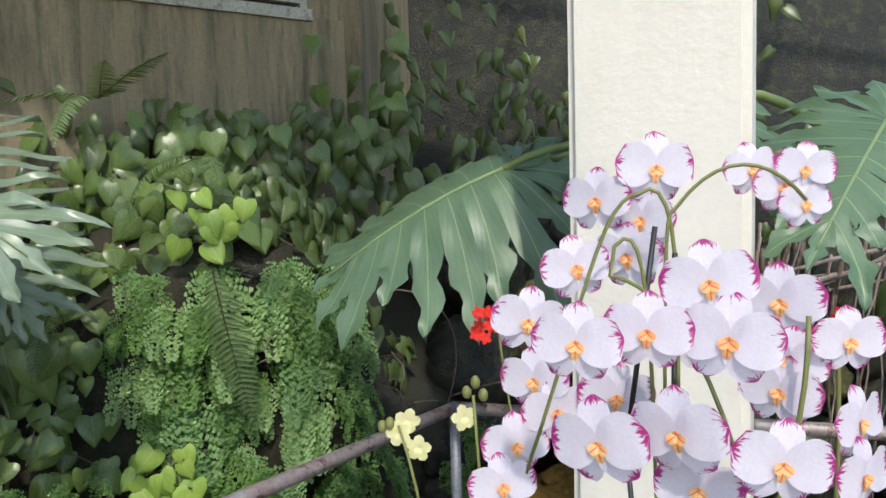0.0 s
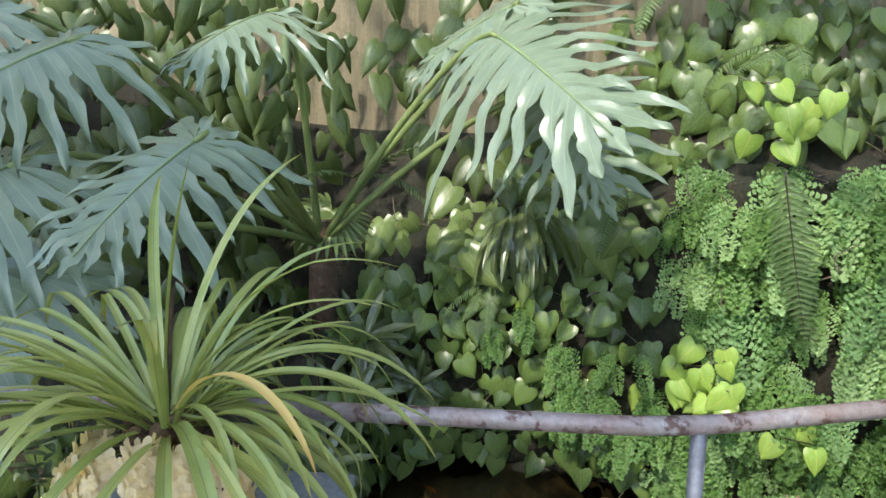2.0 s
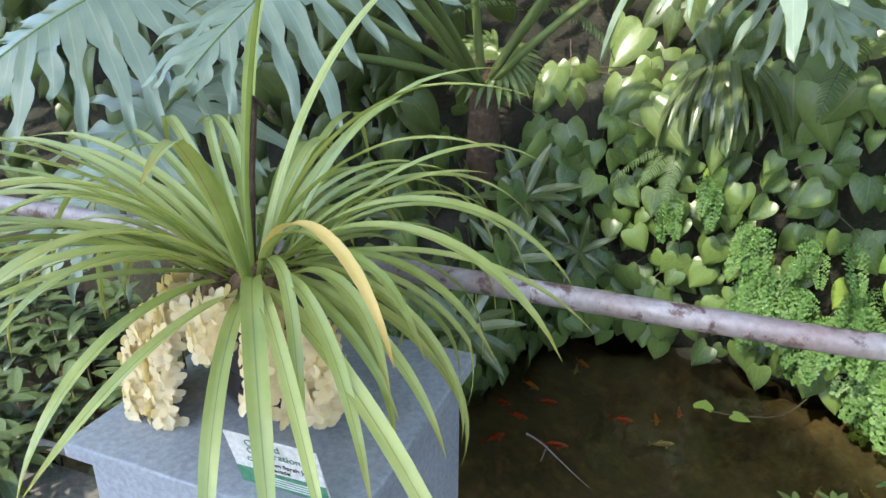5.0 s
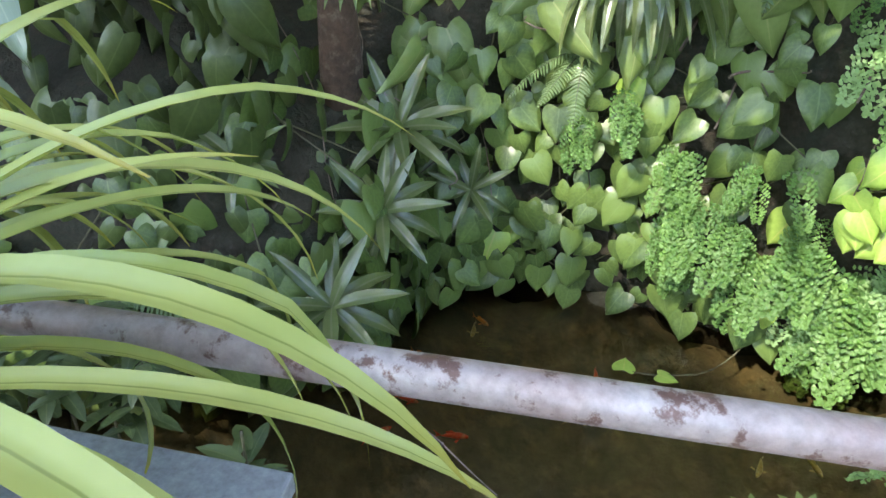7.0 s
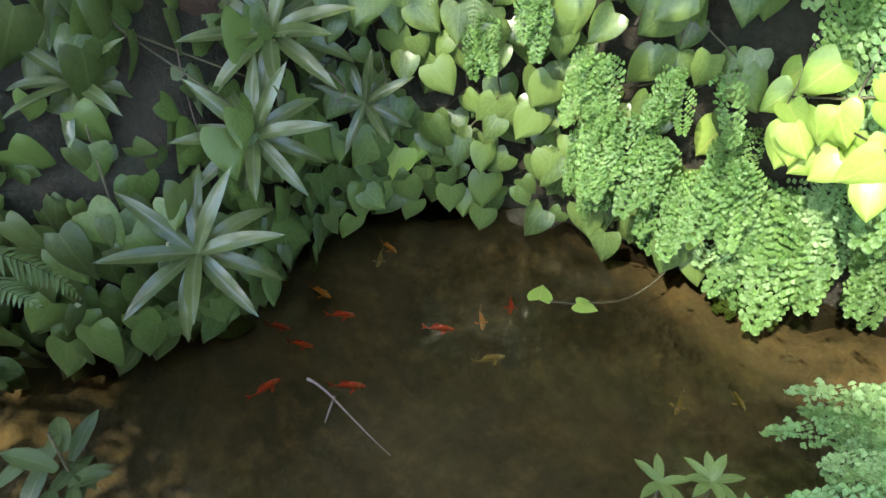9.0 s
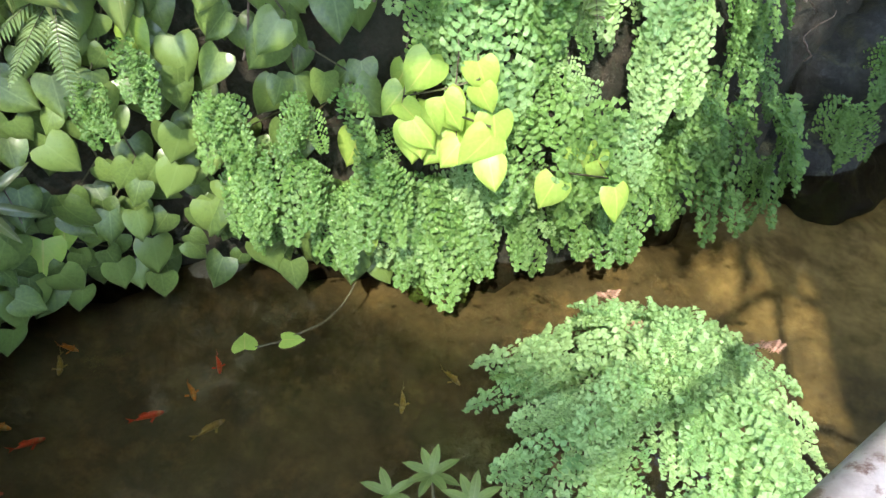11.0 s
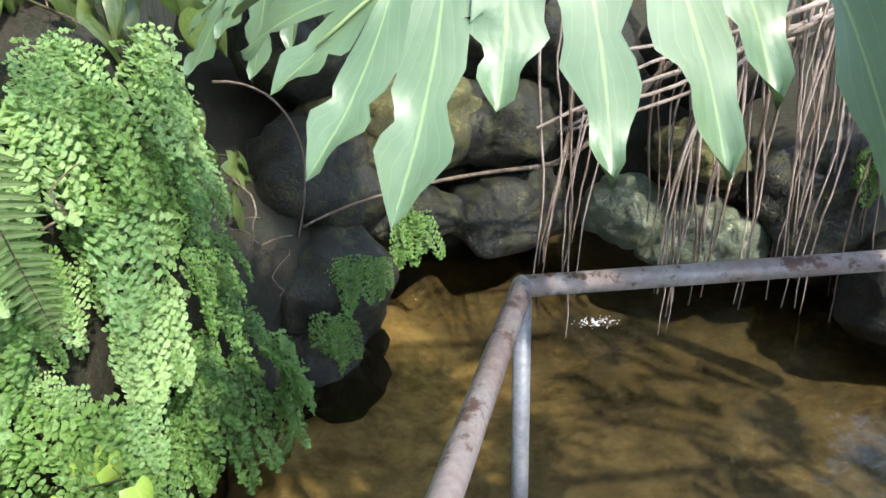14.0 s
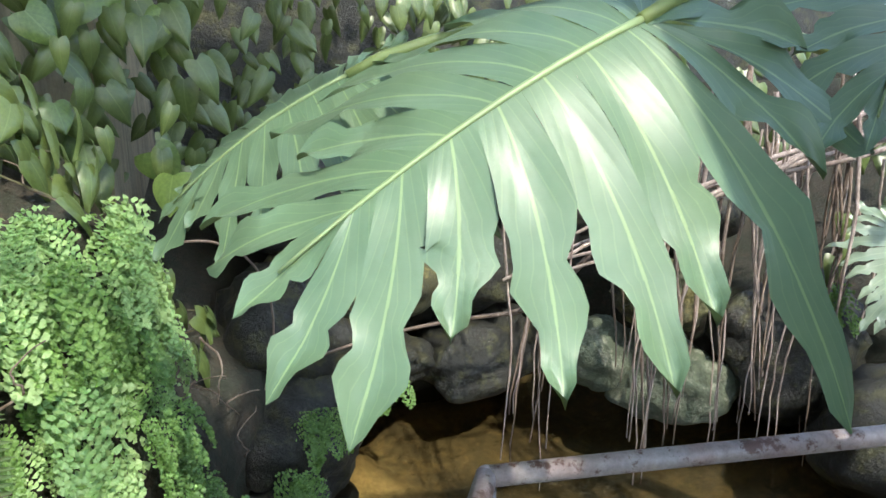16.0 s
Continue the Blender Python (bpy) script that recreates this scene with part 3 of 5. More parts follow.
# ---- plinth, sign ----
PED = Vector((-0.905, 0.745, 0))
plinth = thing("plinth", "blue-grey painted wooden display plinth on the walkway", "plinth", at=PED)
part("body", box_bm((0.485, 0.485, 0.66), 0.004), M["pedestal"], plinth, matrix=pose(0, 0, 0.31, 0, 0, 45))
part("top", box_bm((0.535, 0.535, 0.03), 0.004), M["pedestal"], plinth, matrix=pose(0, 0, 0.675, 0, 0, 45))

# ---- leaf builders ----


def strip_leaf(length, width, profile, segs=8, across=4, fold=0.12, curl=0.0, ruffle=0.0, seed=0):
    """A blade along +y: profile(t) gives its half width as a share; curl bends the tip down."""
    rnd = random.Random(seed)
    verts, faces, uvs = [], [], []
    ph = rnd.random() * 6
    for i in range(segs + 1):
        t = i / segs
        a = curl * t
        y = length * (math.sin(a) / curl if curl else t)
        z = -length * ((1 - math.cos(a)) / curl if curl else 0.0)
        w = width * profile(t)
        for k in range(across + 1):
            u = -1 + 2 * k / across
            zz = z + fold * w * abs(u) + ruffle * w * math.sin(t * 11 + ph + u) * abs(u)
            verts.append(Vector((u * w, y, zz)))
            uvs.append(((u + 1) / 2, t))
    n = across + 1
    for i in range(segs):
        for k in range(across):
            faces.append((i * n + k, i * n + k + 1, (i + 1) * n + k + 1, (i + 1) * n + k))
    return verts, faces, uvs


def heart_leaf(length=0.12, ratio=0.85, seed=0, curl=0.5, fold=0.18):
    """A heart-shaped blade: two round lobes behind the stalk, a drawn-out tip."""
    rnd = random.Random(seed)
    verts, faces, uvs = [], [], []
    rows = 9
    wob = rnd.uniform(-0.06, 0.06)
    for i in range(rows + 1):
        t = i / rows
        half = ratio * 0.5 * length * (math.sin(math.pi * min(1, (t * 0.93 + 0.07)) ** 0.52) ** 0.8) * (1.0 + wob)
        if t > 0.75:
            half *= 1.0 - 0.25 * (t - 0.75) / 0.25
        for k in range(7):
            u = -1 + 2 * k / 6
            back = 0.12 * length * max(0.0, 1 - t / 0.4) * (1 - (1 - abs(u)) ** 2)      # lobes reach behind the stalk
            y = length * t - back
            a = curl * max(t, 0)
            z = -length * (1 - math.cos(a * 1.2)) * 0.9 + fold * half * abs(u) ** 1.3 - 0.10 * length * (abs(u) ** 3)
            verts.append(Vector((u * half, y, z)))
            uvs.append(((u + 1) / 2, t))
    for i in range(rows):
        for k in range(6):
            a = i * 7 + k
            faces.append((a, a + 1, a + 8, a + 7))
    return verts, faces, uvs


def split_leaf(L=0.8, seed=0, droop=0.45, arch=0.35, pairs=8, jag=1.0, wide=1.0, fuse=0.42, lobe=0.072):
    """A deeply lobed blade: lobes fused near the midrib, then free, wavy and pointed. y runs from the stalk to the tip."""
    rnd = random.Random(seed)
    lobes = []                       # side, start on the midrib, angle, length
    for ang, ln in ((168, 0.40), (146, 0.50), (124, 0.56)):
        lobes.append((0.0, ang, ln))
    for i in range(pairs):
        f = i / (pairs - 1)
        lobes.append((0.05 + 0.74 * f, 106 - 74 * f ** 0.9, (0.58 - 0.24 * f ** 1.4)))
    segs = 16
    verts, faces, uvs = [], [], []

    def centre(y0, ang, ln, side, s):
        a0, bend = radians(ang), radians(22)
        x = y = 0.0
        steps = 6
        for q in range(steps):
            a = a0 - bend * (s * (q + 0.5) / steps)
            x += math.sin(a) * ln * s / steps
            y += math.cos(a) * ln * s / steps
        return Vector((side * x * L * wide, (y0 + y) * L))

    def lift(p):
        off = abs(p.x) / L
        t = p.y / L
        return -droop * L * off ** 1.5 - arch * L * (t * t * 0.6 if t > 0 else 0.25 * t * t)

    def add_lobe(curve, inner, outer, lw, ph):
        """curve: centre points; inner/outer: fused edges (or None) for s below the fusing point."""
        base = len(verts)
        for i in range(segs + 1):
            s = i / segs
            c = curve[i]
            d = (curve[min(i + 1, segs)] - curve[max(i - 1, 0)]).normalized()
            nx = Vector((d.y, -d.x))
            g = max(0.0, (s - fuse) / (1 - fuse))
            prof = (1.0 - 0.22 * math.exp(-((g - 0.10) / 0.08) ** 2)) * (1 - 0.45 * g) * math.sqrt(max(0.0, 1 - g ** 4))
            saw = 1.0 + 0.46 * jag * math.sin(g * 11 + ph) * (1 - 0.6 * g) if g > 0.12 else 1.0
            saw2 = 1.0 + 0.46 * jag * math.sin(g * 9 + ph * 1.7 + 2) * (1 - 0.6 * g) if g > 0.12 else 1.0
            row = []
            for k, edge, sg in ((0, inner, saw), (1, outer, saw2)):
                w = lw * prof * sg
                sgn = 1 if k == 0 else -1
                free = c + nx * (w * sgn)
                if edge and s <= fuse:
                    e = edge[i]
                elif edge:
                    m = min(1.0, g / 0.10)
                    gap = (edge[i] - c).length
                    free = c + nx * (min(w, gap * 0.97) * sgn)
                    e = edge[i].lerp(free, m) if gap > 0 else free
                else:
                    e = c + nx * (min(w, lw * (0.25 + s * 2.2)) * sgn)
                row.append(e)
            wave = 0.030 * L * math.sin(s * 9 + ph) * s
            for u, q in ((0.0, row[0]), (0.25, row[0].lerp(c, 0.5)), (0.5, c), (0.75, row[1].lerp(c, 0.5)), (1.0, row[1])):
                ed = abs(u - 0.5) * 2
                z = lift(q) + wave * ed - 0.010 * L * (1 - ed) * min(1, s * 4) + 0.012 * L * math.sin(8 * s + 5 * ph) * (0.3 + ed * 0.7) * s
                verts.append(Vector((q.x, q.y, z)))
                uvs.append((u, s))
        for i in range(segs):
            for k in range(4):
                a = base + i * 5 + k
                faces.append((a, a + 1, a + 6, a + 5))

    tip_curve = [Vector((0, (0.80 + 0.30 * i / segs) * L)) for i in range(segs + 1)]
    for side in (-1, 1):
        jit = [(y0, ang + rnd.uniform(-7, 7), ln * rnd.uniform(0.66, 1.22)) for y0, ang, ln in lobes]
        curves = [[centre(y0, ang, ln, side, i / segs) for i in range(segs + 1)] for y0, ang, ln in jit] + [tip_curve]
        mids = [[(a + b) / 2 for a, b in zip(curves[k], curves[k + 1])] for k in range(len(curves) - 1)]
        for k in range(len(lobes)):
            before = mids[k - 1] if k > 0 else None
            after = mids[k]
            w = L * lobe * (1.0 if k > 2 else 0.9) * (1 - 0.3 * (k / len(lobes))) * rnd.uniform(0.72, 1.15)
            inner, outer = (before, after) if side > 0 else (after, before)
            add_lobe(curves[k], inner, outer, w, rnd.random() * 6)
        if side < 0:
            left_mid = mids[-1]
        else:
            add_lobe(tip_curve, mids[-1], left_mid, L * 0.05, 1.0)
    rib = [Vector((0, y * L, lift(Vector((0, y * L))) + 0.002 * L)) for y in [i / 12 * 0.98 for i in range(13)]]
    return (verts, faces, uvs), rib


def split_blade(plant, sinus, tip, up, L, seed, mat="split", droop=0.45, arch=0.35, label="", wide=1.0, pairs=8, fuse=0.40, lobe=0.078):
    """One lobed leaf blade with its midrib, from stalk point towards tip, added to a plant."""
    data, rib = split_leaf(L, seed, droop, arch, wide=wide, pairs=pairs, fuse=fuse, lobe=lobe)
    m = frame_matrix(sinus, Vector(tip) - Vector(sinus), up)
    blade = piece("leaf", mesh_of("split_leaf", *data), M[mat], plant, label, matrix=m)
    v, f, u = tube_data(rib, [0.009 * L * (1 - 0.75 * i / 12) + 0.001 for i in range(13)], 6)
    r = piece("midrib", mesh_of("midrib", v, f, u), M["midrib"])
    r.matrix_world = m
    r.parent = blade
    r.matrix_parent_inverse = m.inverted()
    return blade

# ---- split-leaf philodendrons ----
big = thing("split_leaf_philodendron", "glossy green split-leaf philodendron leaning over the handrail", "plant")
for st, tip, up, L, seed, wide, dr in (
        ((0.37, 2.62, 1.69), (-0.25, 2.46, 1.45), (-0.12, -0.62, 0.80), 0.68, 3, 1.36, 0.66),
        ((-0.03, 3.22, 1.63), (-0.60, 3.32, 1.38), (-0.1, -0.5, 0.85), 0.52, 5, 1.4, 0.62),
        ((1.01, 2.78, 1.85), (0.716, 2.414, 1.575), (0.1, -0.7, 0.7), 0.50, 8, 1.4, 0.55)):
    split_blade(big, st, tip, up, L, seed, "split", dr, 0.35, pairs=7, fuse=0.47, lobe=0.098, wide=wide)
    s0 = Vector(st)
    back = (s0 - Vector(tip)).normalized()
    tube("petiole", bezier(s0, s0 + back * 0.25 + Vector((0, 0, 0.06)), (1.5, 3.2, 1.9), (2.25, 3.68, 1.2)), [0.012 + 0.0012 * i for i in range(13)], M["petiole"], big, 8)
tube("trunk", [(2.35, 3.75, 0.2), (2.3, 3.72, 0.7), (2.25, 3.68, 1.25)], [0.09, 0.075, 0.06], M["trunk"], big, 12)

right_leaf = thing("split_leaf_philodendron", "bright green split-leaf philodendron beside the column", "plant")
split_blade(right_leaf, (1.385, 2.331, 1.774), (1.199, 2.076, 1.583), (-0.25, -0.85, 0.5), 0.50, 11, "split", 0.35, 0.2, pairs=6, fuse=0.42, lobe=0.10, wide=1.4)
tube("petiole", bezier((1.385, 2.331, 1.774), (1.556, 2.490, 1.829), (1.8, 2.6, 1.4), (2.0, 2.9, 0.7)), [0.011 + 0.001 * i for i in range(13)], M["petiole"], right_leaf, 8)

left = thing("split_leaf_philodendron", "large split-leaf philodendron on the bank, bluish sky sheen put into its colour", "plant")
BASE = Vector((-2.68, 1.98, 0.88))
LEAVES = [   # stalk point, towards, up, length, seed, colour, breadth
    ((-1.757, 2.313, 1.827), (-1.194, 2.148, 1.623), (0.1, -0.72, 0.75), 0.78, 21, "split_blue", 1.35),
    ((-1.647, 1.040, 1.454), (-1.492, 0.679, 1.274), (0.55, -0.35, 0.8), 0.48, 22, "split_blue", 1.3),
    ((-1.873, 0.656, 1.068), (-1.723, 0.276, 0.768), (0.65, -0.3, 0.75), 0.54, 23, "split_blue", 1.3),
    ((-1.997, 0.598, 1.378), (-1.949, 0.151, 1.207), (0.45, -0.2, 0.85), 0.53, 24, "split_blue", 1.3),
    ((-2.077, 0.806, 1.753), (-2.040, 0.364, 1.578), (0.5, -0.35, 0.8), 0.51, 25, "split_blue", 1.3),
    ((-2.433, 0.614, 1.863), (-2.528, 0.139, 1.654), (0.5, -0.3, 0.8), 0.55, 26, "split_blue", 1.3),
    ((-1.706, 2.593, 1.579), (-1.270, 2.418, 1.239), (0.1, -0.6, 0.7), 0.56, 27, "split_blue", 1.3),
    ((-2.239, 1.554, 1.911), (-2.097, 1.174, 1.797), (0.35, -0.6, 0.8), 0.47, 28, "split_blue", 1.3),
    ((-1.884, 2.508, 1.974), (-2.272, 2.217, 1.780), (0.2, -0.7, 0.7), 0.53, 29, "split_blue", 1.3),
]
for st, tip, up, L, seed, mat, wide in LEAVES:
    split_blade(left, st, tip, up, L, seed, mat, 0.62, 0.35, wide=wide, lobe=0.066, pairs=8, fuse=0.30)
    a = Vector(st)
    tube("petiole", bezier(a, a + (a - Vector(tip)).normalized() * 0.2 + Vector((0, 0, 0.05)), a.lerp(BASE, 0.6) + Vector((0, 0, 0.15)), BASE), [0.010 + 0.0008 * i for i in range(13)], M["petiole"], left, 8)
tube("trunk", [BASE + Vector((-0.1, 0.05, -0.6)), BASE + Vector((-0.05, 0.03, -0.2)), BASE + Vector((0, 0, 0.12))], [0.085, 0.075, 0.055], M["trunk"], left, 12)

# ---- hanging and climbing plants on the bank ----
HEARTS = [mesh_of("heart_leaf", *heart_leaf(1.0, r, i, c, f)) for i, (r, c, f) in enumerate([(0.98, 0.45, 0.05), (1.06, 0.6, 0.09), (0.92, 0.8, 0.04), (1.02, 0.3, 0.12)])]
for k, me in enumerate(HEARTS):
    me.materials.append(M["heart"])
# heart leaves again in the lime colour that carries sunlight
LIT_LIMES = [me.copy() for me in HEARTS]
BROADS = [mesh_of("broad_leaf", *heart_leaf(1.0, r, 40 + i, c, f)) for i, (r, c, f) in enumerate([(0.62, 0.5, 0.12), (0.7, 0.8, 0.16), (0.55, 0.9, 0.10)])]
for me in LIT_LIMES:
    me.materials.clear(); me.materials.append(M["heart_lime_lit"])
# same blades again in the darkened colour, for shaded places
SHADED = [me.copy() for me in BROADS]
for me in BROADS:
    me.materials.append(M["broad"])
for me in SHADED:
    me.materials.append(M["broad_shaded"])


def leaf_pose(at, out, size, rnd, tip_down=0.7, spread=0.55):
    """A leaf that faces outwards with its tip hanging."""
    n = (out + Vector((rnd.uniform(-spread, spread), rnd.uniform(-spread, spread), rnd.uniform(0.0, 0.75)))).normalized()
    side = Vector((-out.y, out.x, 0))
    fwd = (Vector((0, 0, -tip_down)) + out * rnd.uniform(0.0, 0.5) + side * rnd.uniform(-0.7, 0.7)).normalized()
    m = frame_matrix(at, fwd, n)
    return m @ Matrix.Diagonal((size, size, size, 1))


def vine(name, label, category, spots, meshes, size, rnd, group="", stem=True):
    """A climber: leaves on short stalks round a few winding stems."""
    top_ob = thing(name, label, category, group)
    pts = []
    for at, out in spots:
        s = rnd.uniform(*size)
        m = leaf_pose(at, out, s, rnd)
        piece("leaf", rnd.choice(meshes), None, top_ob, matrix=m)
        pts.append((at, out))
    if stem and len(pts) > 3:
        pts.sort(key=lambda q: q[0].z)
        line = [p - o * 0.05 for p, o in pts[:: max(1, len(pts) // 7)]]
        tube("stem", line, 0.0035, M["vine_stem"], top_ob, 5)
    return top_ob


def bank_spots(n, s0, s1, h0, h1, rnd, out=(0.02, 0.16)):
    got = []
    for i in range(n):
        s, h = rnd.uniform(s0, s1), rnd.uniform(h0, h1)
        p, nrm = bank_point(s, h)
        got.append((p + nrm * rnd.uniform(*out), nrm))
    return got


rnd = random.Random(5)
VINE = "heart-leaf vines on the bank"
n_v = 9
for i in range(n_v):       # curtain of heart leaves between the rosettes and the ferns
    s0 = S_POND + 0.45 + (S_FERN - 0.22 - S_POND - 0.45) * i / n_v
    w = (S_FERN - S_POND) / n_v
    vine("heart_leaf_vine", "glossy green heart-leaf vine hanging down the bank", "climbing plant", bank_spots(38, s0, s0 + w * 1.3, 0.14, 1.0, rnd), HEARTS * 10 + LIT_LIMES[:1], (0.075, 0.14), rnd, VINE)
for i in range(7):         # leaves on the brow above the ferns, up to the wall
    s0 = S_FERN - 0.9 + 0.40 * i
    vine("heart_leaf_vine", "green heart-leaf vine climbing above the ferns", "climbing plant", [(p + Vector((0, 0, rnd.uniform(0.0, 0.35))), o) for p, o in bank_spots(44 if i < 4 else 30, s0, s0 + 0.5, 1.04, 1.75 if i < 4 else 1.3, rnd, (0.0, 0.12))], HEARTS if i < 4 else SHADED, (0.10, 0.18), rnd, VINE)
for x, y, z, n, rr in ((-1.40, 3.38, 0.37, 22, 0.18), (-1.08, 3.50, 0.18, 4, 0.13), (-1.28, 3.66, 1.50, 12, 0.20)):
    spots = []
    for k in range(n):
        p, nrm = bank_at(arc(x, y))
        q = Vector((x, y, z)) + Vector((rnd.uniform(-rr, rr), 0, rnd.uniform(-rr, rr) * 0.8)) + nrm * rnd.uniform(0.20, 0.34)
        spots.append((q, nrm))
    vine("lime_vine", "heart-leaf vine among the ferns, sunlight put into its lime colour", "climbing plant", spots, LIT_LIMES, (0.085, 0.125), rnd, "lime vines")
for i in range(5):         # broad pale leaves under the lobed leaves
    s0 = S_POND + 0.55 + 0.32 * i
    vine("broad_leaf_climber", "broad pale green leaves of a climber on the bank", "climbing plant", bank_spots(14, s0, s0 + 0.42, 0.95, 1.35, rnd, (0.05, 0.25)), BROADS, (0.17, 0.27), rnd, "broad leaf climbers")
for i in range(9):         # leaves at the back, darkened in colour for the shade there
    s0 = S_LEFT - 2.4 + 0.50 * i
    vine("dark_leaf_shrub", "dark green broad-leaved shrub in the shade", "shrub", [(p + Vector((0, 0, rnd.uniform(0, 1.5))), o) for p, o in bank_spots(85, s0, s0 + 0.7, 1.12, 1.85, rnd, (0.0, 0.2))], SHADED, (0.13, 0.24), rnd, "dark shrubs", stem=False)


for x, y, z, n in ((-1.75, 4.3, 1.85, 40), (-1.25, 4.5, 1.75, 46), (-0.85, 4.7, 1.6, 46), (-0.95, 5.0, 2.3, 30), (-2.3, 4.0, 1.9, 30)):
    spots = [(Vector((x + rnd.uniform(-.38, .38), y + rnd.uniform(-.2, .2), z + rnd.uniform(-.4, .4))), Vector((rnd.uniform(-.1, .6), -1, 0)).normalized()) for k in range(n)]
    vine("heart_leaf_vine", "shaded heart-leaf vine climbing below the window", "climbing plant", spots, SHADED[1:] + HEARTS[:1], (0.11, 0.19), rnd, VINE, stem=False)


# maidenhair fern: fronds of small fans
def maiden_frond(seed, length=0.34):
    r = random.Random(seed)
    verts, faces, uvs = [], [], []
    rachis = []

    def fan(p, d, up, s):
        side = d.cross(up).normalized()
        b = len(verts)
        verts.append(p); uvs.append((0.5, 0))
        for a in (-1.0, -0.55, 0.0, 0.55, 1.0):
            rad = s * (1.0 - 0.12 * abs(a))
            verts.append(p + d * (rad * math.cos(a)) + side * (rad * math.sin(a)) + up * s * 0.12 * math.cos(a * 4))
            uvs.append((0.5 + a * 0.45, 1))
        for k in range(4):
            faces.append((b, b + 1 + k, b + 2 + k))
    n = 11
    sway = r.uniform(-0.12, 0.12)
    for i in range(n + 1):          # out of the bank, then straight down
        t = i / n
        y = 0.30 * length * math.sin(min(t * 2.2, 1.57))
        rachis.append(Vector((sway * length * t, y, 0.10 * length * math.sin(min(t * 5, 3.14)) - length * 0.95 * max(0.0, t - 0.12) ** 1.15)))
    for i in range(2, n + 1):
        p = rachis[i]
        d = (rachis[i] - rachis[i - 1]).normalized()
        t = i / n
        plen = length * 0.30 * (1.08 - t) ** 0.6
        for sd in (-1, 1):
            out = (Vector((sd, 0, 0)) * 0.85 + d * 0.55 + Vector((0, r.uniform(0.0, 0.5), 0))).normalized()
            m = 3 + int(3.2 * (1.05 - t))
            for k in range(m):
                f = (k + 0.7) / m
                q = p + out * plen * f + Vector((0, 0, -0.25 * plen * f * f))
                for s2 in (-1, 1):
                    dd = (out * 0.5 + d * 0.8 * (s2 if s2 > 0 else -0.55) + Vector((r.uniform(-.25, .25), r.uniform(-.1, .35), r.uniform(-.45, .0)))).normalized()
                    face = Vector((r.uniform(-.45, .45), 1.0, r.uniform(0.0, 0.9))).normalized()
                    fan(q, dd, face, length * 0.050 * r.uniform(0.75, 1.2))
    fan(rachis[-1], (rachis[-1] - rachis[-2]).normalized(), Vector((0, 1, 0.2)), length * 0.06)
    return verts, faces, uvs


MAIDEN = [mesh_of("maiden_frond", *maiden_frond(i), smooth=False) for i in range(6)]
for me in MAIDEN:
    me.materials.append(M["maiden"])
MAIDEN_LIME_LIT = [me.copy() for me in MAIDEN]
for me in MAIDEN_LIME_LIT:
    me.materials.clear(); me.materials.append(M["maiden_lime_lit"])


def maiden_clump(at, out, n, size, rnd, meshes, label, up=0.15, group="maidenhair ferns"):
    top_ob = thing("maidenhair_fern", label, "fern", group)
    side = Vector((-out.y, out.x, 0))
    for k in range(n):
        fwd = (out + side * rnd.uniform(-0.7, 0.7) + UP * rnd.uniform(up - 0.35, up + 0.3)).normalized()
        s = size * rnd.uniform(0.75, 1.3)
        m = frame_matrix(at + side * rnd.uniform(-0.05, 0.05) + UP * rnd.uniform(-0.04, 0.04), fwd, (UP + out * 0.3).normalized()) @ Matrix.Diagonal((s, s, s, 1))
        piece("frond", rnd.choice(meshes), None, top_ob, matrix=m)
    return top_ob


rnd = random.Random(11)
FERN = "bushy green maidenhair fern hanging from the bank"
s = S_FERN + 0.02
while s < S_ROCK - 0.38:
    for h in (0.25, 0.33, 0.43, 0.54, 0.65, 0.76, 0.87, 0.97, 1.05):
        p, nrm = bank_point(s + rnd.uniform(-0.07, 0.07), h + rnd.uniform(-0.04, 0.04))
        if (p - Vector((-1.40, 3.40, 0.37))).length < 0.22:
            continue
        if rnd.random() < 0.12:
            continue
        bulge = 0.26 * max(0.0, hill(s * 2.4, h * 3.4, 9.0)) + 0.02
        # lighter fronds, more of them higher up, paint the sunlit parts of the bank
        maiden_clump(p + nrm * bulge, nrm, 5, rnd.uniform(0.5, 1.0), rnd, MAIDEN_LIME_LIT if hill(s * 4, h * 5, 2.0) + rnd.uniform(-0.3, 0.3) + 0.25 * (h - 0.6) > 0.05 else MAIDEN, FERN)
    s += 0.13
for x, y, z, n, sz in ((-2.28, 2.78, 0.42, 4, 0.5), (-2.12, 2.86, 0.50, 4, 0.55), (-1.93, 2.97, 0.34, 6, 0.62), (-1.86, 3.0, 0.16, 6, 0.66), (-1.72, 3.06, 0.10, 6, 0.66), (-1.62, 3.12, 0.02, 7, 0.7), (-1.90, 3.0, 0.0, 5, 0.6), (-1.52, 3.16, 0.12, 7, 0.7), (-1.66, 3.1, 0.34, 5, 0.55)):
    p, nrm = bank_at(arc(x, y))
    maiden_clump(Vector((x, y, z)) + nrm * 0.05, nrm, n, sz, rnd, MAIDEN, "small maidenhair fern between heart leaves")
# lime bush at the foot of the rail
for k in range(40):
    a, q = k * 2.4, (k / 40) ** 0.5
    at = Vector((-0.47 + 0.27 * q * math.cos(a), 2.60 + 0.24 * q * math.sin(a), 0.17 - 0.24 * q * q + rnd.uniform(-0.06, 0.06)))
    out = Vector((math.cos(a), math.sin(a), 0))
    maiden_clump(at, out, 4, rnd.uniform(0.38, 0.66), rnd, MAIDEN_LIME_LIT, "pale lime maidenhair fern growing beside the handrail", 1.1, "lime maidenhair ferns")


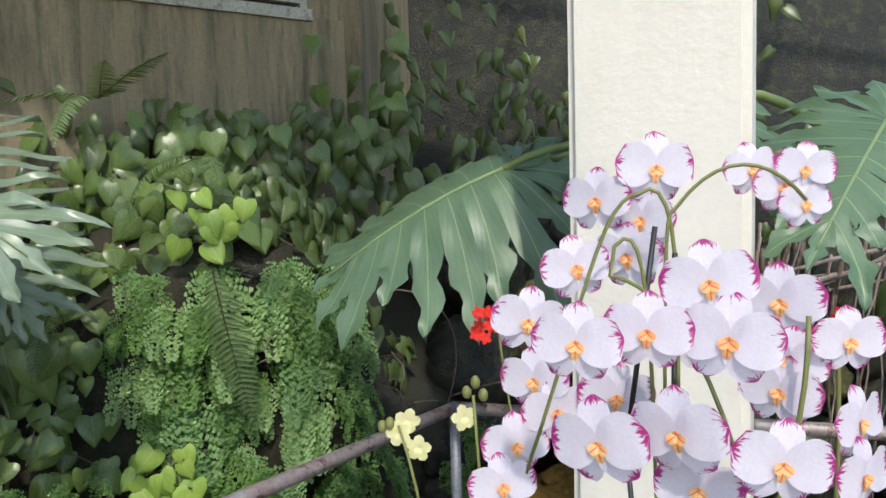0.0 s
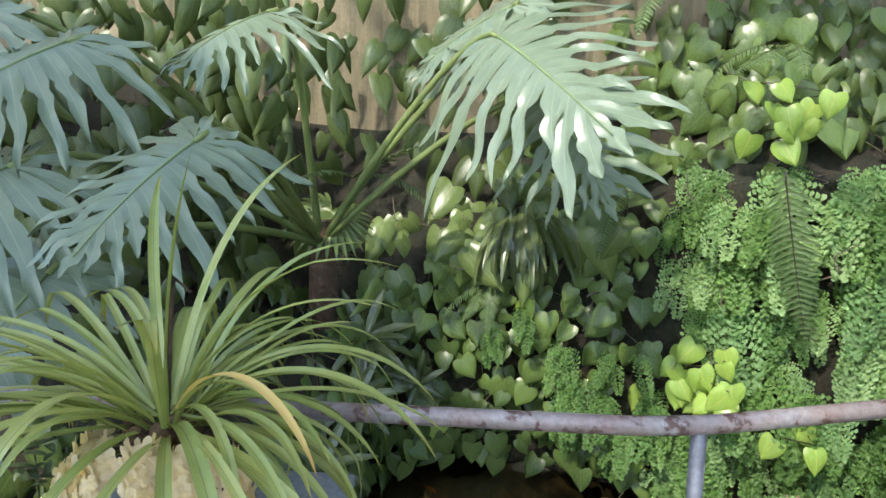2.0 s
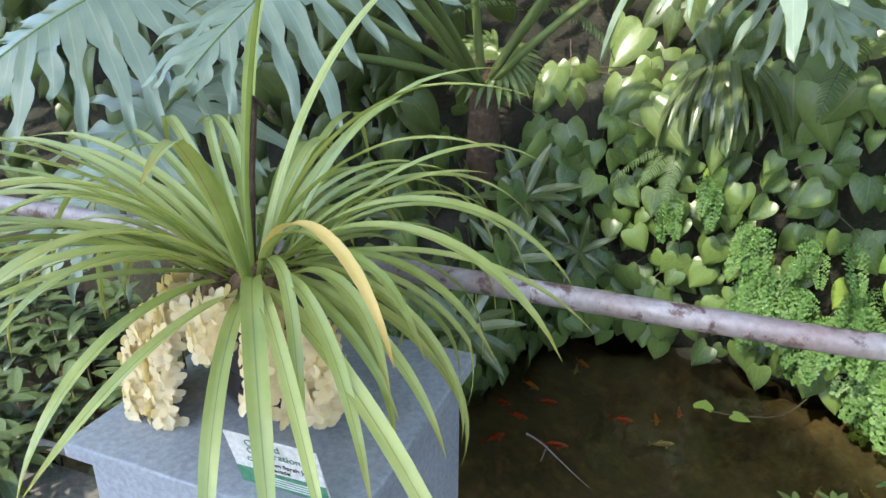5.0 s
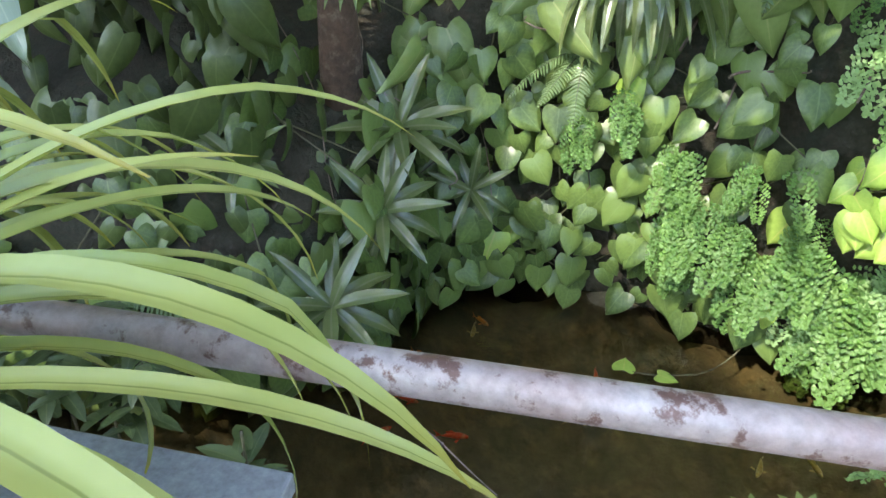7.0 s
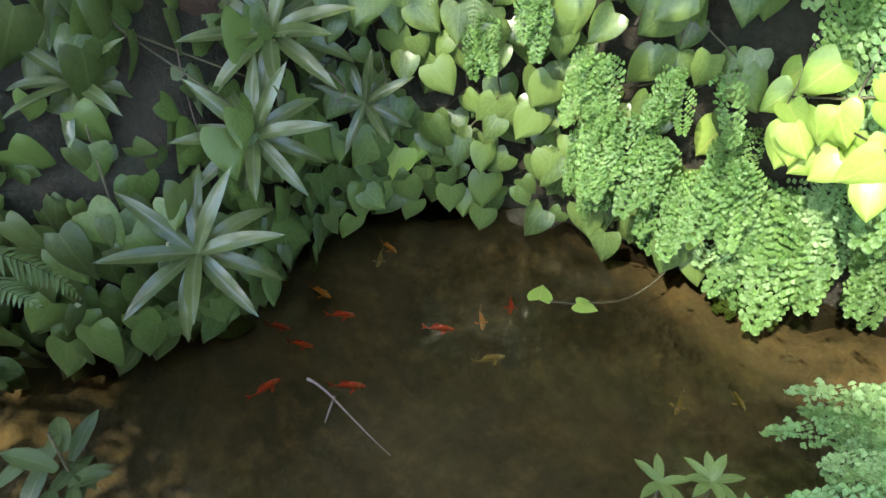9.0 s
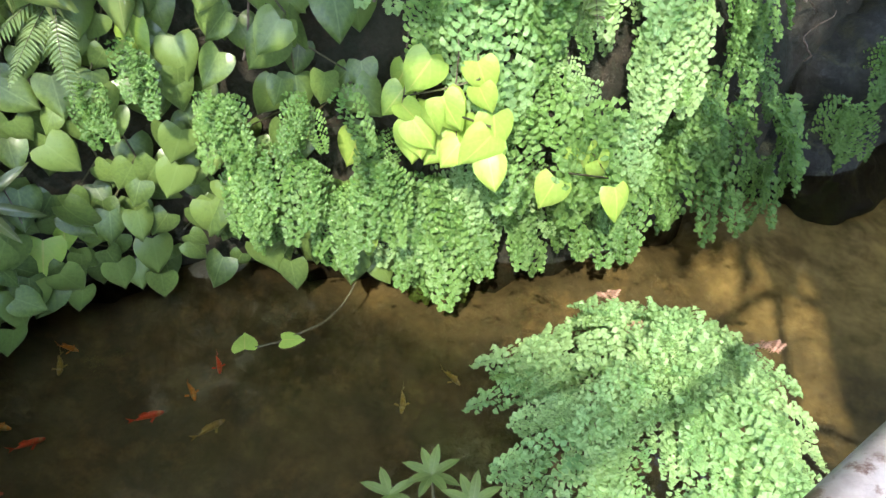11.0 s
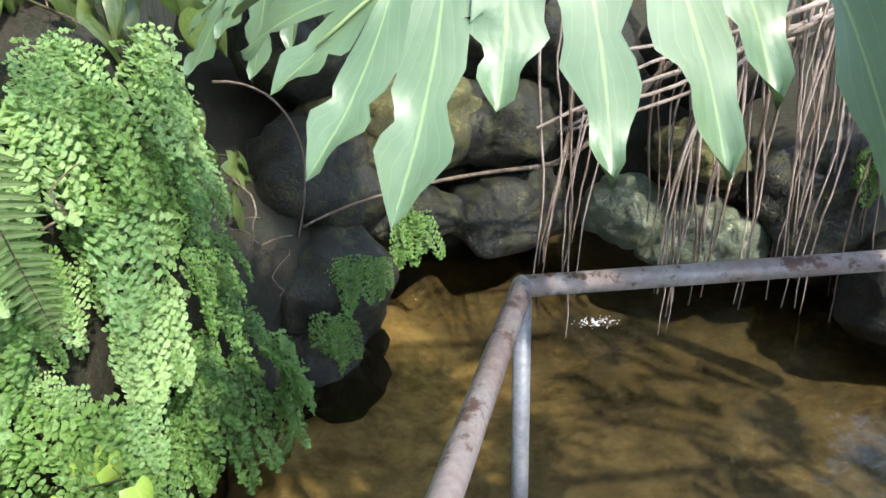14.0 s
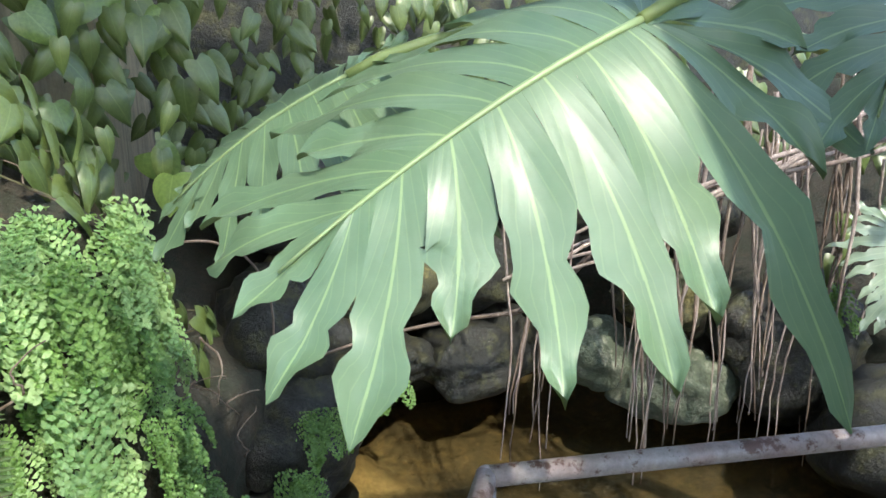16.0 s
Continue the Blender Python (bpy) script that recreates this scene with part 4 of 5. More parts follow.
for k in range(14):
    a = k * 2.4
    out = Vector((math.cos(a), math.sin(a), 0))
    maiden_clump(Vector((-0.47, 2.62, 0.18)) - out * rnd.uniform(0.0, 0.10), out, 5, 0.5, rnd, MAIDEN_LIME_LIT, "pale lime maidenhair fern growing beside the handrail", 0.9, "lime maidenhair ferns")


MAIDEN_PINK = [me.copy() for me in MAIDEN[:2]]
for me in MAIDEN_PINK:
    me.materials.clear(); me.materials.append(M["maiden_pink"])
for x, y, z in ((-0.626, 2.81, 0.10), (-0.30, 2.80, 0.08), (-0.52, 2.74, 0.16)):
    maiden_clump(Vector((x, y, z)), Vector((-0.3, 0.4, 0)).normalized(), 2, 0.30, rnd, MAIDEN_PINK, "young pinkish maidenhair fronds on the lime fern", 0.9, "pink fern fronds")


# sword ferns
def sword_frond(n=34, length=1.0, curl=1.1, width=0.16, seed=0):
    r = random.Random(seed)
    verts, faces, uvs = [], [], []
    pts = []
    for i in range(n + 1):
        t = i / n
        a = curl * t
        pts.append(Vector((0, length * math.sin(a) / curl, -length * (1 - math.cos(a)) / curl)))
    for i in range(1, n):
        t = i / n
        d = (pts[i + 1] - pts[i - 1]).normalized()
        ln = width * (min(1.0, t * 6 + 0.25)) * (1 - t ** 3.2) * r.uniform(0.92, 1.08)
        nrm = Vector((1, 0, 0)).cross(d)
        for sd in (-1, 1):
            out = (Vector((sd, 0, 0)) + d * r.uniform(0.25, 0.5) - nrm * r.uniform(-0.05, 0.2)).normalized()
            w = length / n * 0.37
            b = len(verts)
            for j in range(5):
                f = j / 4
                ww = w * (1 - 0.15 * f) * (1 - f ** 4) + 0.0005
                c = pts[i] + out * ln * f + d * (0.22 * ln * f * f) + nrm * (-0.22 * ln * f * f)
                for q in (-1, 0, 1):
                    verts.append(c + d * ww * q + nrm * (0.25 * ww * abs(q)))
                    uvs.append((0.5 + 0.5 * q, f))
            for j in range(4):
                for q in range(2):
                    a = b + j * 3 + q
                    faces.append((a, a + 1, a + 4, a + 3))
    return (verts, faces, uvs), pts


SWORD = []
for i, (c, w) in enumerate(((0.35, 0.145), (0.8, 0.14), (1.6, 0.15))):
    data, pts = sword_frond(28, 1.0, c, w, i)
    me = mesh_of("sword_frond", *data, smooth=False)
    me.materials.append(M["sword"])
    v, f, u = tube_data(pts, [0.006 * (1 - 0.7 * k / len(pts)) for k in range(len(pts))], 5)
    st = mesh_of("rachis", v, f, u)
    st.materials.append(M["fern_stem"])
    SWORD.append((me, st))


def sword_fern(at, dirs, size, label="dark green sword fern with long drooping fronds"):
    top_ob = thing("sword_fern", label, "fern", "sword ferns")
    for k, (d, up) in enumerate(dirs):
        me, st = SWORD[k % 3]
        m = frame_matrix(at, d, up) @ Matrix.Diagonal((size, size, size, 1))
        f = piece("frond", me, None, top_ob, matrix=m)
        r = piece("rachis", st, None)
        r.matrix_world = m
        r.parent = f
        r.matrix_parent_inverse = m.inverted()
    return top_ob


sword_fern(Vector((-0.98, 3.16, 1.30)), [((0.12, 0.06, -0.80), (0.35, -1, 0.05))], 0.76, "dark green sword fern frond hanging over the maidenhair")
sword_fern(Vector((-1.34, 3.77, 1.83)), [((0.1, -1, -0.1), (0, 0, 1)), ((0.6, -0.8, 0.1), (0, 0, 1)), ((-0.5, -0.8, 0.2), (0, 0, 1))], 0.55)
sword_fern(Vector((-2.04, 3.92, 2.19)), [((0.5, -0.6, 0.3), (0, 0, 1)), ((-0.6, -0.5, 0.2), (0, 0, 1)), ((0.1, -1, 0.2), (0, 0, 1)), ((0.7, -0.2, 0.4), (0, 0, 1))], 0.6)
sword_fern(Vector((-1.83, 3.22, 1.14)), [((0.8, -0.5, 0.1), (0, 0, 1)), ((0.4, -0.9, -0.2), (0, 0, 1))], 0.5)
sword_fern(Vector((-2.34, 2.83, 0.64)), [((0.3, -0.8, -0.2), (0, 0, 1)), ((-0.2, -0.9, -0.1), (0, 0, 1)), ((0.6, -0.7, 0.0), (0, 0, 1))], 0.38)
sword_fern(Vector((-2.25, 1.08, 0.20)), [((0.5, 0.3, 0.1), (0, 0, 1)), ((0.7, 0.0, 0.1), (0, 0, 1)), ((0.3, 0.6, 0.2), (0, 0, 1))], 0.42)
sword_fern(Vector((-2.59, 2.12, 1.21)), [((0.5, 0.1, 0.3), (0, 0, 1)), ((0.3, -0.6, 0.3), (0, 0, 1)), ((0.6, 0.5, 0.3), (0, 0, 1))], 0.5, "light green fern under the lobed leaves")


# rosettes of stiff dark leaves
def blade_mesh(name, length, width, segs=8, curl=0.6, fold=0.3, mat="rosette", seed=0, power=1.0):
    data = strip_leaf(length, width, lambda t: (math.sin(math.pi * min(1.0, 0.08 + 0.92 * t) ** power) ** 0.75) if t < 1 else 0.0, segs, 4, fold, curl, 0.0, seed)
    me = mesh_of(name, *data)
    me.materials.append(M[mat])
    return me


ROSETTE = [blade_mesh("rosette_leaf", 1.0, 0.088, 8, c, 0.35, "rosette", i) for i, c in enumerate((0.5, 0.9, 1.3))]


def rosette(at, axis, n, size, rnd, label="dark green rosette plant with long pointed leaves"):
    top_ob = thing("rosette_plant", label, "plant", "rosette plants")
    axis = Vector(axis).normalized()
    x = axis.orthogonal().normalized()
    y = axis.cross(x)
    for k in range(n):
        a = k * 2.4
        lift_ = 0.15 + 1.0 * k / n
        d = (x * math.cos(a) + y * math.sin(a) + axis * lift_).normalized()
        m = frame_matrix(at, d, axis) @ Matrix.Diagonal((size, size, size, 1))
        piece("leaf", ROSETTE[2 - min(2, int(3 * k / n))], None, top_ob, matrix=m)
    return top_ob


rnd = random.Random(3)
for x, y, z, ax, n, sz in ((-2.206, 1.695, -0.045, (0.5, -0.35, 0.9), 13, 0.28), (-2.58, 2.16, 0.37, (0.5, -0.45, 0.8), 15, 0.30), (-2.38, 1.98, 0.16, (0.6, -0.4, 0.7), 13, 0.26), (-2.48, 2.42, 0.10, (0.7, -0.5, 0.6), 9, 0.2), (-2.72, 1.60, 0.30, (0.3, -0.4, 0.9), 10, 0.25)):
    rosette(Vector((x, y, z)), ax, n, sz, rnd)

STRAPS = [blade_mesh("hanging_blade", 1.0, 0.058, 10, c, 0.25, "rosette", 20 + i, 0.8) for i, c in enumerate((0.7, 1.1))]
strap_fern = thing("strap_fern", "dark green strap-leaved fern hanging between the heart leaves", "fern")
for k in range(18):
    a = -1.9 + 2.0 * k / 17
    d = Vector((math.cos(a) * 0.55 + 0.12, math.sin(a) * 0.55, rnd.uniform(-0.2, 0.25))).normalized()
    s = rnd.uniform(0.30, 0.42)
    piece("leaf", STRAPS[k % 2], None, strap_fern, matrix=frame_matrix(Vector((-2.27 + 0.012 * k, 2.78 + 0.008 * k, 1.00 + rnd.uniform(-0.05, 0.03))), d, UP) @ Matrix.Rotation(radians(-38), 4, 'X') @ Matrix.Diagonal((s, s, s, 1)))
for i in range(6):         # mixed leaves round the rosettes
    s0 = S_LEFT - 0.5 + 0.28 * i
    vine("leafy_climber", "dark green mixed foliage round the rosettes by the water", "climbing plant", bank_spots(74, s0, s0 + 0.36, 0.15, 1.35, rnd, (0.0, 0.2)), HEARTS + SHADED, (0.085, 0.16), rnd, "mixed foliage")

# low leafy filler between the rail and the bank
FILL = [blade_mesh("filler_leaf", 1.0, 0.17, 5, c, 0.2, "filler", i) for i, c in enumerate((0.4, 0.8))]


def filler(at, n, size, rnd):
    top_ob = thing("leafy_undergrowth", "low green undergrowth plant with whorled pointed leaves", "plant", "undergrowth plants")
    for k in range(n):
        a, t = k * 2.4 + rnd.uniform(-.3, .3), rnd.uniform(-0.2, 0.9)
        h = rnd.choice((0.0, 0.06, 0.12))
        c = at + Vector((rnd.uniform(-.05, .05), rnd.uniform(-.05, .05), h))
        d = Vector((math.cos(a), math.sin(a), t * 0.7)).normalized()
        s = size * rnd.uniform(0.7, 1.2)
        piece("leaf", rnd.choice(FILL), None, top_ob, matrix=frame_matrix(c, d, UP) @ Matrix.Diagonal((s, s, s, 1)))
    tube("stem", [at + Vector((0, 0, -0.12)), at + Vector((0, 0, 0.12))], 0.004, M["vine_stem"], top_ob, 5)


ld = (A - LEFT_END).normalized()
for k in range(120):
    u, o = rnd.uniform(0.2, 3.45), rnd.uniform(0.03, 0.75)
    p = LEFT_END + ld * u + WALL_N * o
    z = -0.08 + 0.30 * o + 0.08 * rnd.random() - (0.12 if u > 2.4 else 0)
    if u > 2.55 and o < 0.35 or u > 2.9:
        continue
    filler(Vector((p.x, p.y, z)), 14, 0.11, rnd)
for k in range(44):        # plants that lean over the walkway's edge
    p = LEFT_END + ld * rnd.uniform(0.5, 2.05) + WALL_N * rnd.uniform(-0.42, 0.04)
    filler(Vector((p.x, p.y, 0.11)), 14, 0.12, rnd)
spots = [(Vector((rnd.uniform(1.7, 2.6), rnd.uniform(2.55, 3.0), rnd.uniform(0.5, 2.3))), Vector((-0.6, -0.8, 0))) for k in range(60)]
vine("dark_leaf_shrub", "green broad-leaved shrub behind the column", "shrub", spots, SHADED + BROADS[:1], (0.16, 0.28), rnd, "dark shrubs", stem=False)

# ---- cymbidium on the plinth ----
CROWN = Vector((-0.925, 0.705, 0.935))
cym = thing("cymbidium_orchid", "potted cymbidium orchid with long arching strap leaves and cream flowers", "orchid", at=(0, 0, 0))
pot_bm = bmesh.new()
prof = [(0.0, 0.0), (0.085, 0.0), (0.10, 0.03), (0.118, 0.10), (0.125, 0.17), (0.135, 0.175), (0.135, 0.20), (0.120, 0.20), (0.112, 0.17), (0.0, 0.165)]
rings = []
for rr, z in prof:
    rings.append([pot_bm.verts.new((rr * math.cos(a * math.pi / 14), rr * math.sin(a * math.pi / 14), z)) for a in range(28)] if rr > 0 else [pot_bm.verts.new((0, 0, z))])
for q in range(len(prof) - 1):
    a, b = rings[q], rings[q + 1]
    for k in range(28):
        if len(a) == 1:
            pot_bm.faces.new((a[0], b[(k + 1) % 28], b[k]))
        elif len(b) == 1:
            pot_bm.faces.new((a[k], a[(k + 1) % 28], b[0]))
        else:
            pot_bm.faces.new((a[k], a[(k + 1) % 28], b[(k + 1) % 28], b[k]))
part("pot", pot_bm, M["pot"], cym, "dark glazed pot", Matrix.Translation((CROWN.x - 0.02, CROWN.y + 0.02, 0.691)), smooth=True)
rnd = random.Random(17)
for k in range(26):
    a, q = rnd.uniform(0, 6.28), 0.10 * rnd.random() ** 0.5
    part("bark_chip", box_bm((0.03, 0.018, 0.008), 0.002, 1), M["chips"], cym, matrix=pose(CROWN.x - 0.02 + q * math.cos(a), CROWN.y + 0.02 + q * math.sin(a), 0.872, rnd.uniform(-30, 30), rnd.uniform(-30, 30), rnd.uniform(0, 180)))
for k in range(11):        # pseudobulbs
    a, q = k * 2.4, 0.018 + 0.06 * (k / 11) ** 0.6
    bmp = bmesh.new()
    bmesh.ops.create_uvsphere(bmp, u_segments=10, v_segments=8, radius=0.024)
    bmesh.ops.scale(bmp, vec=(1, 1, 1.7), verts=bmp.verts)
    part("pseudobulb", bmp, M["chips"], cym, matrix=Matrix.Translation(CROWN + Vector((q * math.cos(a), q * math.sin(a), -0.02))), smooth=True)


def strap(parent, base, az, e0, length, bend, half, mat="strap", twist=0.0, kink=0.0):
    """A strap leaf: starts at elevation e0, loses bend degrees of it along its length."""
    n = 18
    p = Vector(base)
    pts, dirs = [p.copy()], []
    for i in range(n):
        t = (i + 0.5) / n
        e = radians(e0 - bend * t ** 1.35 - (kink if t > 0.72 else 0))
        z = radians(az + twist * t)
        d = Vector((math.cos(e) * math.cos(z), math.cos(e) * math.sin(z), math.sin(e)))
        dirs.append(d)
        p = p + d * (length / n)
        pts.append(p.copy())
    verts, faces, uvs = [], [], []
    for i, q in enumerate(pts):
        t = i / n
        d = dirs[min(i, n - 1)]
        side = Vector((-math.sin(radians(az)), math.cos(radians(az)), 0))
        up = side.cross(d).normalized() * -1
        w = half * (0.55 + 0.45 * min(1, t * 4)) * (1 - max(0, (t - 0.55) / 0.45) ** 2.2) + 0.0006
        fold = 0.55 - 0.35 * t
        for u in (-1, -0.5, 0, 0.5, 1):
            verts.append(q + side * w * u + up * (abs(u) * w * fold))
            uvs.append(((u + 1) / 2, t))
    for i in range(n):
        for k in range(4):
            a = i * 5 + k
            faces.append((a, a + 1, a + 6, a + 5))
    return piece("leaf", mesh_of("strap_leaf", verts, faces, uvs), M[mat], parent)


for k in range(108):
    az = k * 137.5 + rnd.uniform(-8, 8)
    az180 = (az + 180) % 360 - 180
    f = rnd.random()
    e0 = 76 - 70 * f ** 0.62
    L = rnd.uniform(0.50, 0.82)
    bend = rnd.uniform(30, 95) if e0 > 60 else rnd.uniform(55, 110)
    if -80 < az180 < -10:
        bend *= 0.8
        L *= 0.9
    if 5 < az180 < 120:                  # the side along the walkway is shorter
        L *= 0.78
        bend += 15
    if -62 < az180 < 2 and rnd.random() < 0.5:
        continue
    o = Vector((math.cos(radians(az)), math.sin(radians(az)), 0)) * rnd.uniform(0.01, 0.075)
    strap(cym, CROWN + o + Vector((0, 0, rnd.uniform(-0.02, 0.03))), az, e0, L, bend, rnd.uniform(0.0085, 0.013), "strap", rnd.uniform(-26, 26), rnd.choice((0, 0, 6, 18)))
strap(cym, CROWN + Vector((0.02, 0, 0)), 62, 88, 0.55, 14, 0.013)
strap(cym, CROWN + Vector((0.05, 0.01, 0.04)), 12, 48, 0.50, 112, 0.0105, "strap_yellow")
for az, e0, L, bend in ((-68, 40, 0.66, 125), (-95, 40, 0.66, 120), (-8, 30, 0.62, 115), (35, 45, 0.62, 105), (50, 50, 0.60, 108)):
    strap(cym, CROWN + Vector((0.04 * math.cos(radians(az)), 0.04 * math.sin(radians(az)), 0)), az, e0, L, bend, 0.0145)
tube("dry_spike", [CROWN + Vector((0.01, 0.0, 0.02)), CROWN + Vector((0.03, 0.01, 0.18)), CROWN + Vector((0.028, 0.025, 0.30)), CROWN + Vector((0.05, 0.05, 0.27))], [0.005, 0.005, 0.006, 0.004], M["trunk"], cym, 6, "cut reddish-brown flower spike")


# flowers of five tepals and a lip
def tepal(length, half, az, tilt, curl, claw=0.3, segs=7):
    v, f, u = strip_leaf(length, half, lambda t: (claw + (1 - claw) * math.sin(math.pi * min(1, t * 0.92)) ** 0.6) if t < 1 else 0.12, segs, 4, 0.10, curl, 0.05, int(az))
    m = Matrix.Rotation(radians(az), 4, 'Z') @ Matrix.Rotation(radians(tilt), 4, 'X')
    return [m @ p for p in v], f, u


def joined(parts):
    V, F, U = [], [], []
    for v, f, u in parts:
        b = len(V)
        V += v
        F += [tuple(i + b for i in q) for q in f]
        U += u
    return V, F, U


CREAM = mesh_of("cream_flower", *joined([tepal(0.55, 0.19, a, 24 + a % 5 * 7, 0.9) for a in (0, 72, 144, 216, 288)] + [tepal(0.32, 0.13, 180, 45, 0.9)]))
CREAM.materials.append(M["cream"])
for k, (az, out, z0, n, drop) in enumerate(((-75, 0.17, 0.91, 26, 0.23), (-92, 0.20, 0.89, 30, 0.22), (-108, 0.18, 0.88, 24, 0.2), (-12, 0.16, 0.94, 24, 0.19), (14, 0.18, 0.92, 24, 0.2), (-40, 0.15, 0.96, 16, 0.10), (-125, 0.17, 0.90, 18, 0.2))):
    o = Vector((math.cos(radians(az)), math.sin(radians(az)), 0))
    c = Vector((CROWN.x - 0.02, CROWN.y + 0.02, 0))
    line = bezier(c + o * 0.06 + Vector((0, 0, 0.88)), c + o * out + Vector((0, 0, z0 + 0.03)), c + o * (out + 0.02) + Vector((0, 0, z0 - 0.06)), c + o * (out + 0.015) + Vector((0, 0, z0 - drop)), 16)
    raceme = tube("flower_raceme", line, 0.003, M["stem_green"], cym, 5)
    n = int(n * 2.2)
    for q in range(n):
        t = 0.30 + 0.70 * q / n
        p = line[min(int(t * 16), 16)]
        a = q * 2.4 + k
        d = (o * 0.9 + Vector((math.cos(a), math.sin(a), 0)) * 0.9 + Vector((0, 0, rnd.uniform(-0.5, 0.2)))).normalized()
        s = 0.043 * rnd.uniform(0.8, 1.25)
        m = frame_matrix(p + d * rnd.uniform(0.014, 0.038), UP * 0.8 + d.orthogonal() * 0.2, d) @ Matrix.Diagonal((s, s, s, 1))
        fl = piece("flower", CREAM, None)
        fl.matrix_world = m
        fl.parent = raceme

# sign card
sign = thing("sign_card", "white and green printed name card standing on the plinth", "sign", at=(0, 0, 0))
CARD = frame_matrix((-0.632, 0.676, 0.749), (0.18, -0.20, 1.0), (0.71, -0.70, 0.25))
CARD = Matrix.Translation((0, 0, 0)) @ CARD
part("card", box_bm((0.155, 0.115, 0.002)), M["white_card"], sign, matrix=CARD)
part("green_band", box_bm((0.153, 0.038, 0.0008), centre=(0, -0.037, 0.0018)), M["green_card"], sign, "green printed band", CARD)
for q in range(4):
    part("printed_line", box_bm((0.10, 0.0022, 0.0008), centre=(0.01, -0.028 - q * 0.006, 0.0026)), M["white_card"], sign, matrix=CARD)


def lettering(text, size, x, y, mat, parent, matrix):
    cu = bpy.data.curves.new("lettering", 'FONT')
    cu.body, cu.size, cu.align_x, cu.extrude = text, size, 'CENTER', 0.0003
    tmp = bpy.data.objects.new("lettering", cu)
    scene.collection.objects.link(tmp)
    me = bpy.data.meshes.new_from_object(tmp.evaluated_get(bpy.context.evaluated_depsgraph_get()))
    bpy.data.objects.remove(tmp)
    me.materials.clear()
    return piece("lettering", me, M[mat], parent, matrix=matrix @ Matrix.Translation((x, y, 0.0018)))


lettering("Orchid", 0.021, -0.015, 0.036, "ink_green", sign, CARD)
lettering("Celebration", 0.019, 0.0, 0.020, "ink_green", sign, CARD)
lettering("Cymbidium Sarah Je", 0.0125, 0.0, 0.001, "ink", sign, CARD)
lettering("Cascade'", 0.0125, 0.0, -0.012, "ink", sign, CARD)

# ---- white orchids beside the column ----
orchid_stand = thing("plinth", "blue-grey painted plinth under the white orchids", "plinth", at=(0.735, 1.145, 0))
part("body", box_bm((0.30, 0.30, 0.80), 0.004), M["pedestal"], orchid_stand, matrix=pose(0, 0, 0.38, 0, 0, 10))
phal = thing("moth_orchid", "white moth orchids flecked with magenta on arching stems", "orchid")
potb = bmesh.new()
bmesh.ops.create_cone(potb, cap_ends=True, segments=24, radius1=0.06, radius2=0.08, depth=0.15)
part("pot", potb, M["pot"], phal, matrix=Matrix.Translation((0.735, 1.145, 0.856)), smooth=False)
PETALS = mesh_of("moth_flower", *joined([tepal(0.50, 0.27, 78, 6, 0.35, 0.22, 9), tepal(0.50, 0.27, -78, 6, 0.35, 0.22, 9), tepal(0.47, 0.17, 0, -4, 0.25), tepal(0.46, 0.16, 142, -6, 0.3), tepal(0.46, 0.16, -142, -6, 0.3)]))
PETALS.materials.append(M["petal"])
LIP = mesh_of("lip", *joined([tepal(0.24, 0.06, 180, 35, 1.2), tepal(0.16, 0.07, 120, 55, 1.0), tepal(0.16, 0.07, -120, 55, 1.0), tepal(0.09, 0.05, 0, 60, 1.0)]))
LIP.materials.append(M["lip"])
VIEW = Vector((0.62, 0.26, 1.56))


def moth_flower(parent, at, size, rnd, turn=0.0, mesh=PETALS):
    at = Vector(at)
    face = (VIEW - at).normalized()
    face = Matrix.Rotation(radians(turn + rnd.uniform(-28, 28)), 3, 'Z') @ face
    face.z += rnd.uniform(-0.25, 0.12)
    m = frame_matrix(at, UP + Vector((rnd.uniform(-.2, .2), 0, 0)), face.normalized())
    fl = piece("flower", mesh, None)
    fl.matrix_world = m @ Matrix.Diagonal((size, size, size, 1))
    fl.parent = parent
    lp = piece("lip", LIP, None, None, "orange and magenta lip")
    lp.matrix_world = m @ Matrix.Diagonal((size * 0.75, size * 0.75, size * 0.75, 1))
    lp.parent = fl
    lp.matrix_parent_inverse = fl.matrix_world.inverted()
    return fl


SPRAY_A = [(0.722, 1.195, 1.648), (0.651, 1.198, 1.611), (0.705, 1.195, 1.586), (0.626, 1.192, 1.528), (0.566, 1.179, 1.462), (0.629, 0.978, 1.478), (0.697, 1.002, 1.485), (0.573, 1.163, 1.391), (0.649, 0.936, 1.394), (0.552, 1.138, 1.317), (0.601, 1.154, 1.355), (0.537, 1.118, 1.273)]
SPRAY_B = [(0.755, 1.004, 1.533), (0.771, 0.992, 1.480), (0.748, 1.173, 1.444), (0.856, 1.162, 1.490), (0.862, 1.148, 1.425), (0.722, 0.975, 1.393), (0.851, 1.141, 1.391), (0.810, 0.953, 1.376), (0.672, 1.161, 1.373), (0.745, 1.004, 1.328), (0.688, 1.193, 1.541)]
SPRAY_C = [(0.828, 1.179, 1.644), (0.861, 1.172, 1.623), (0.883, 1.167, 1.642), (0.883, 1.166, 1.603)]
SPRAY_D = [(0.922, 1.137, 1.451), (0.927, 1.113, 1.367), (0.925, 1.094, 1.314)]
ROOT = Vector((0.730, 1.156, 0.852))
rnd = random.Random(23)
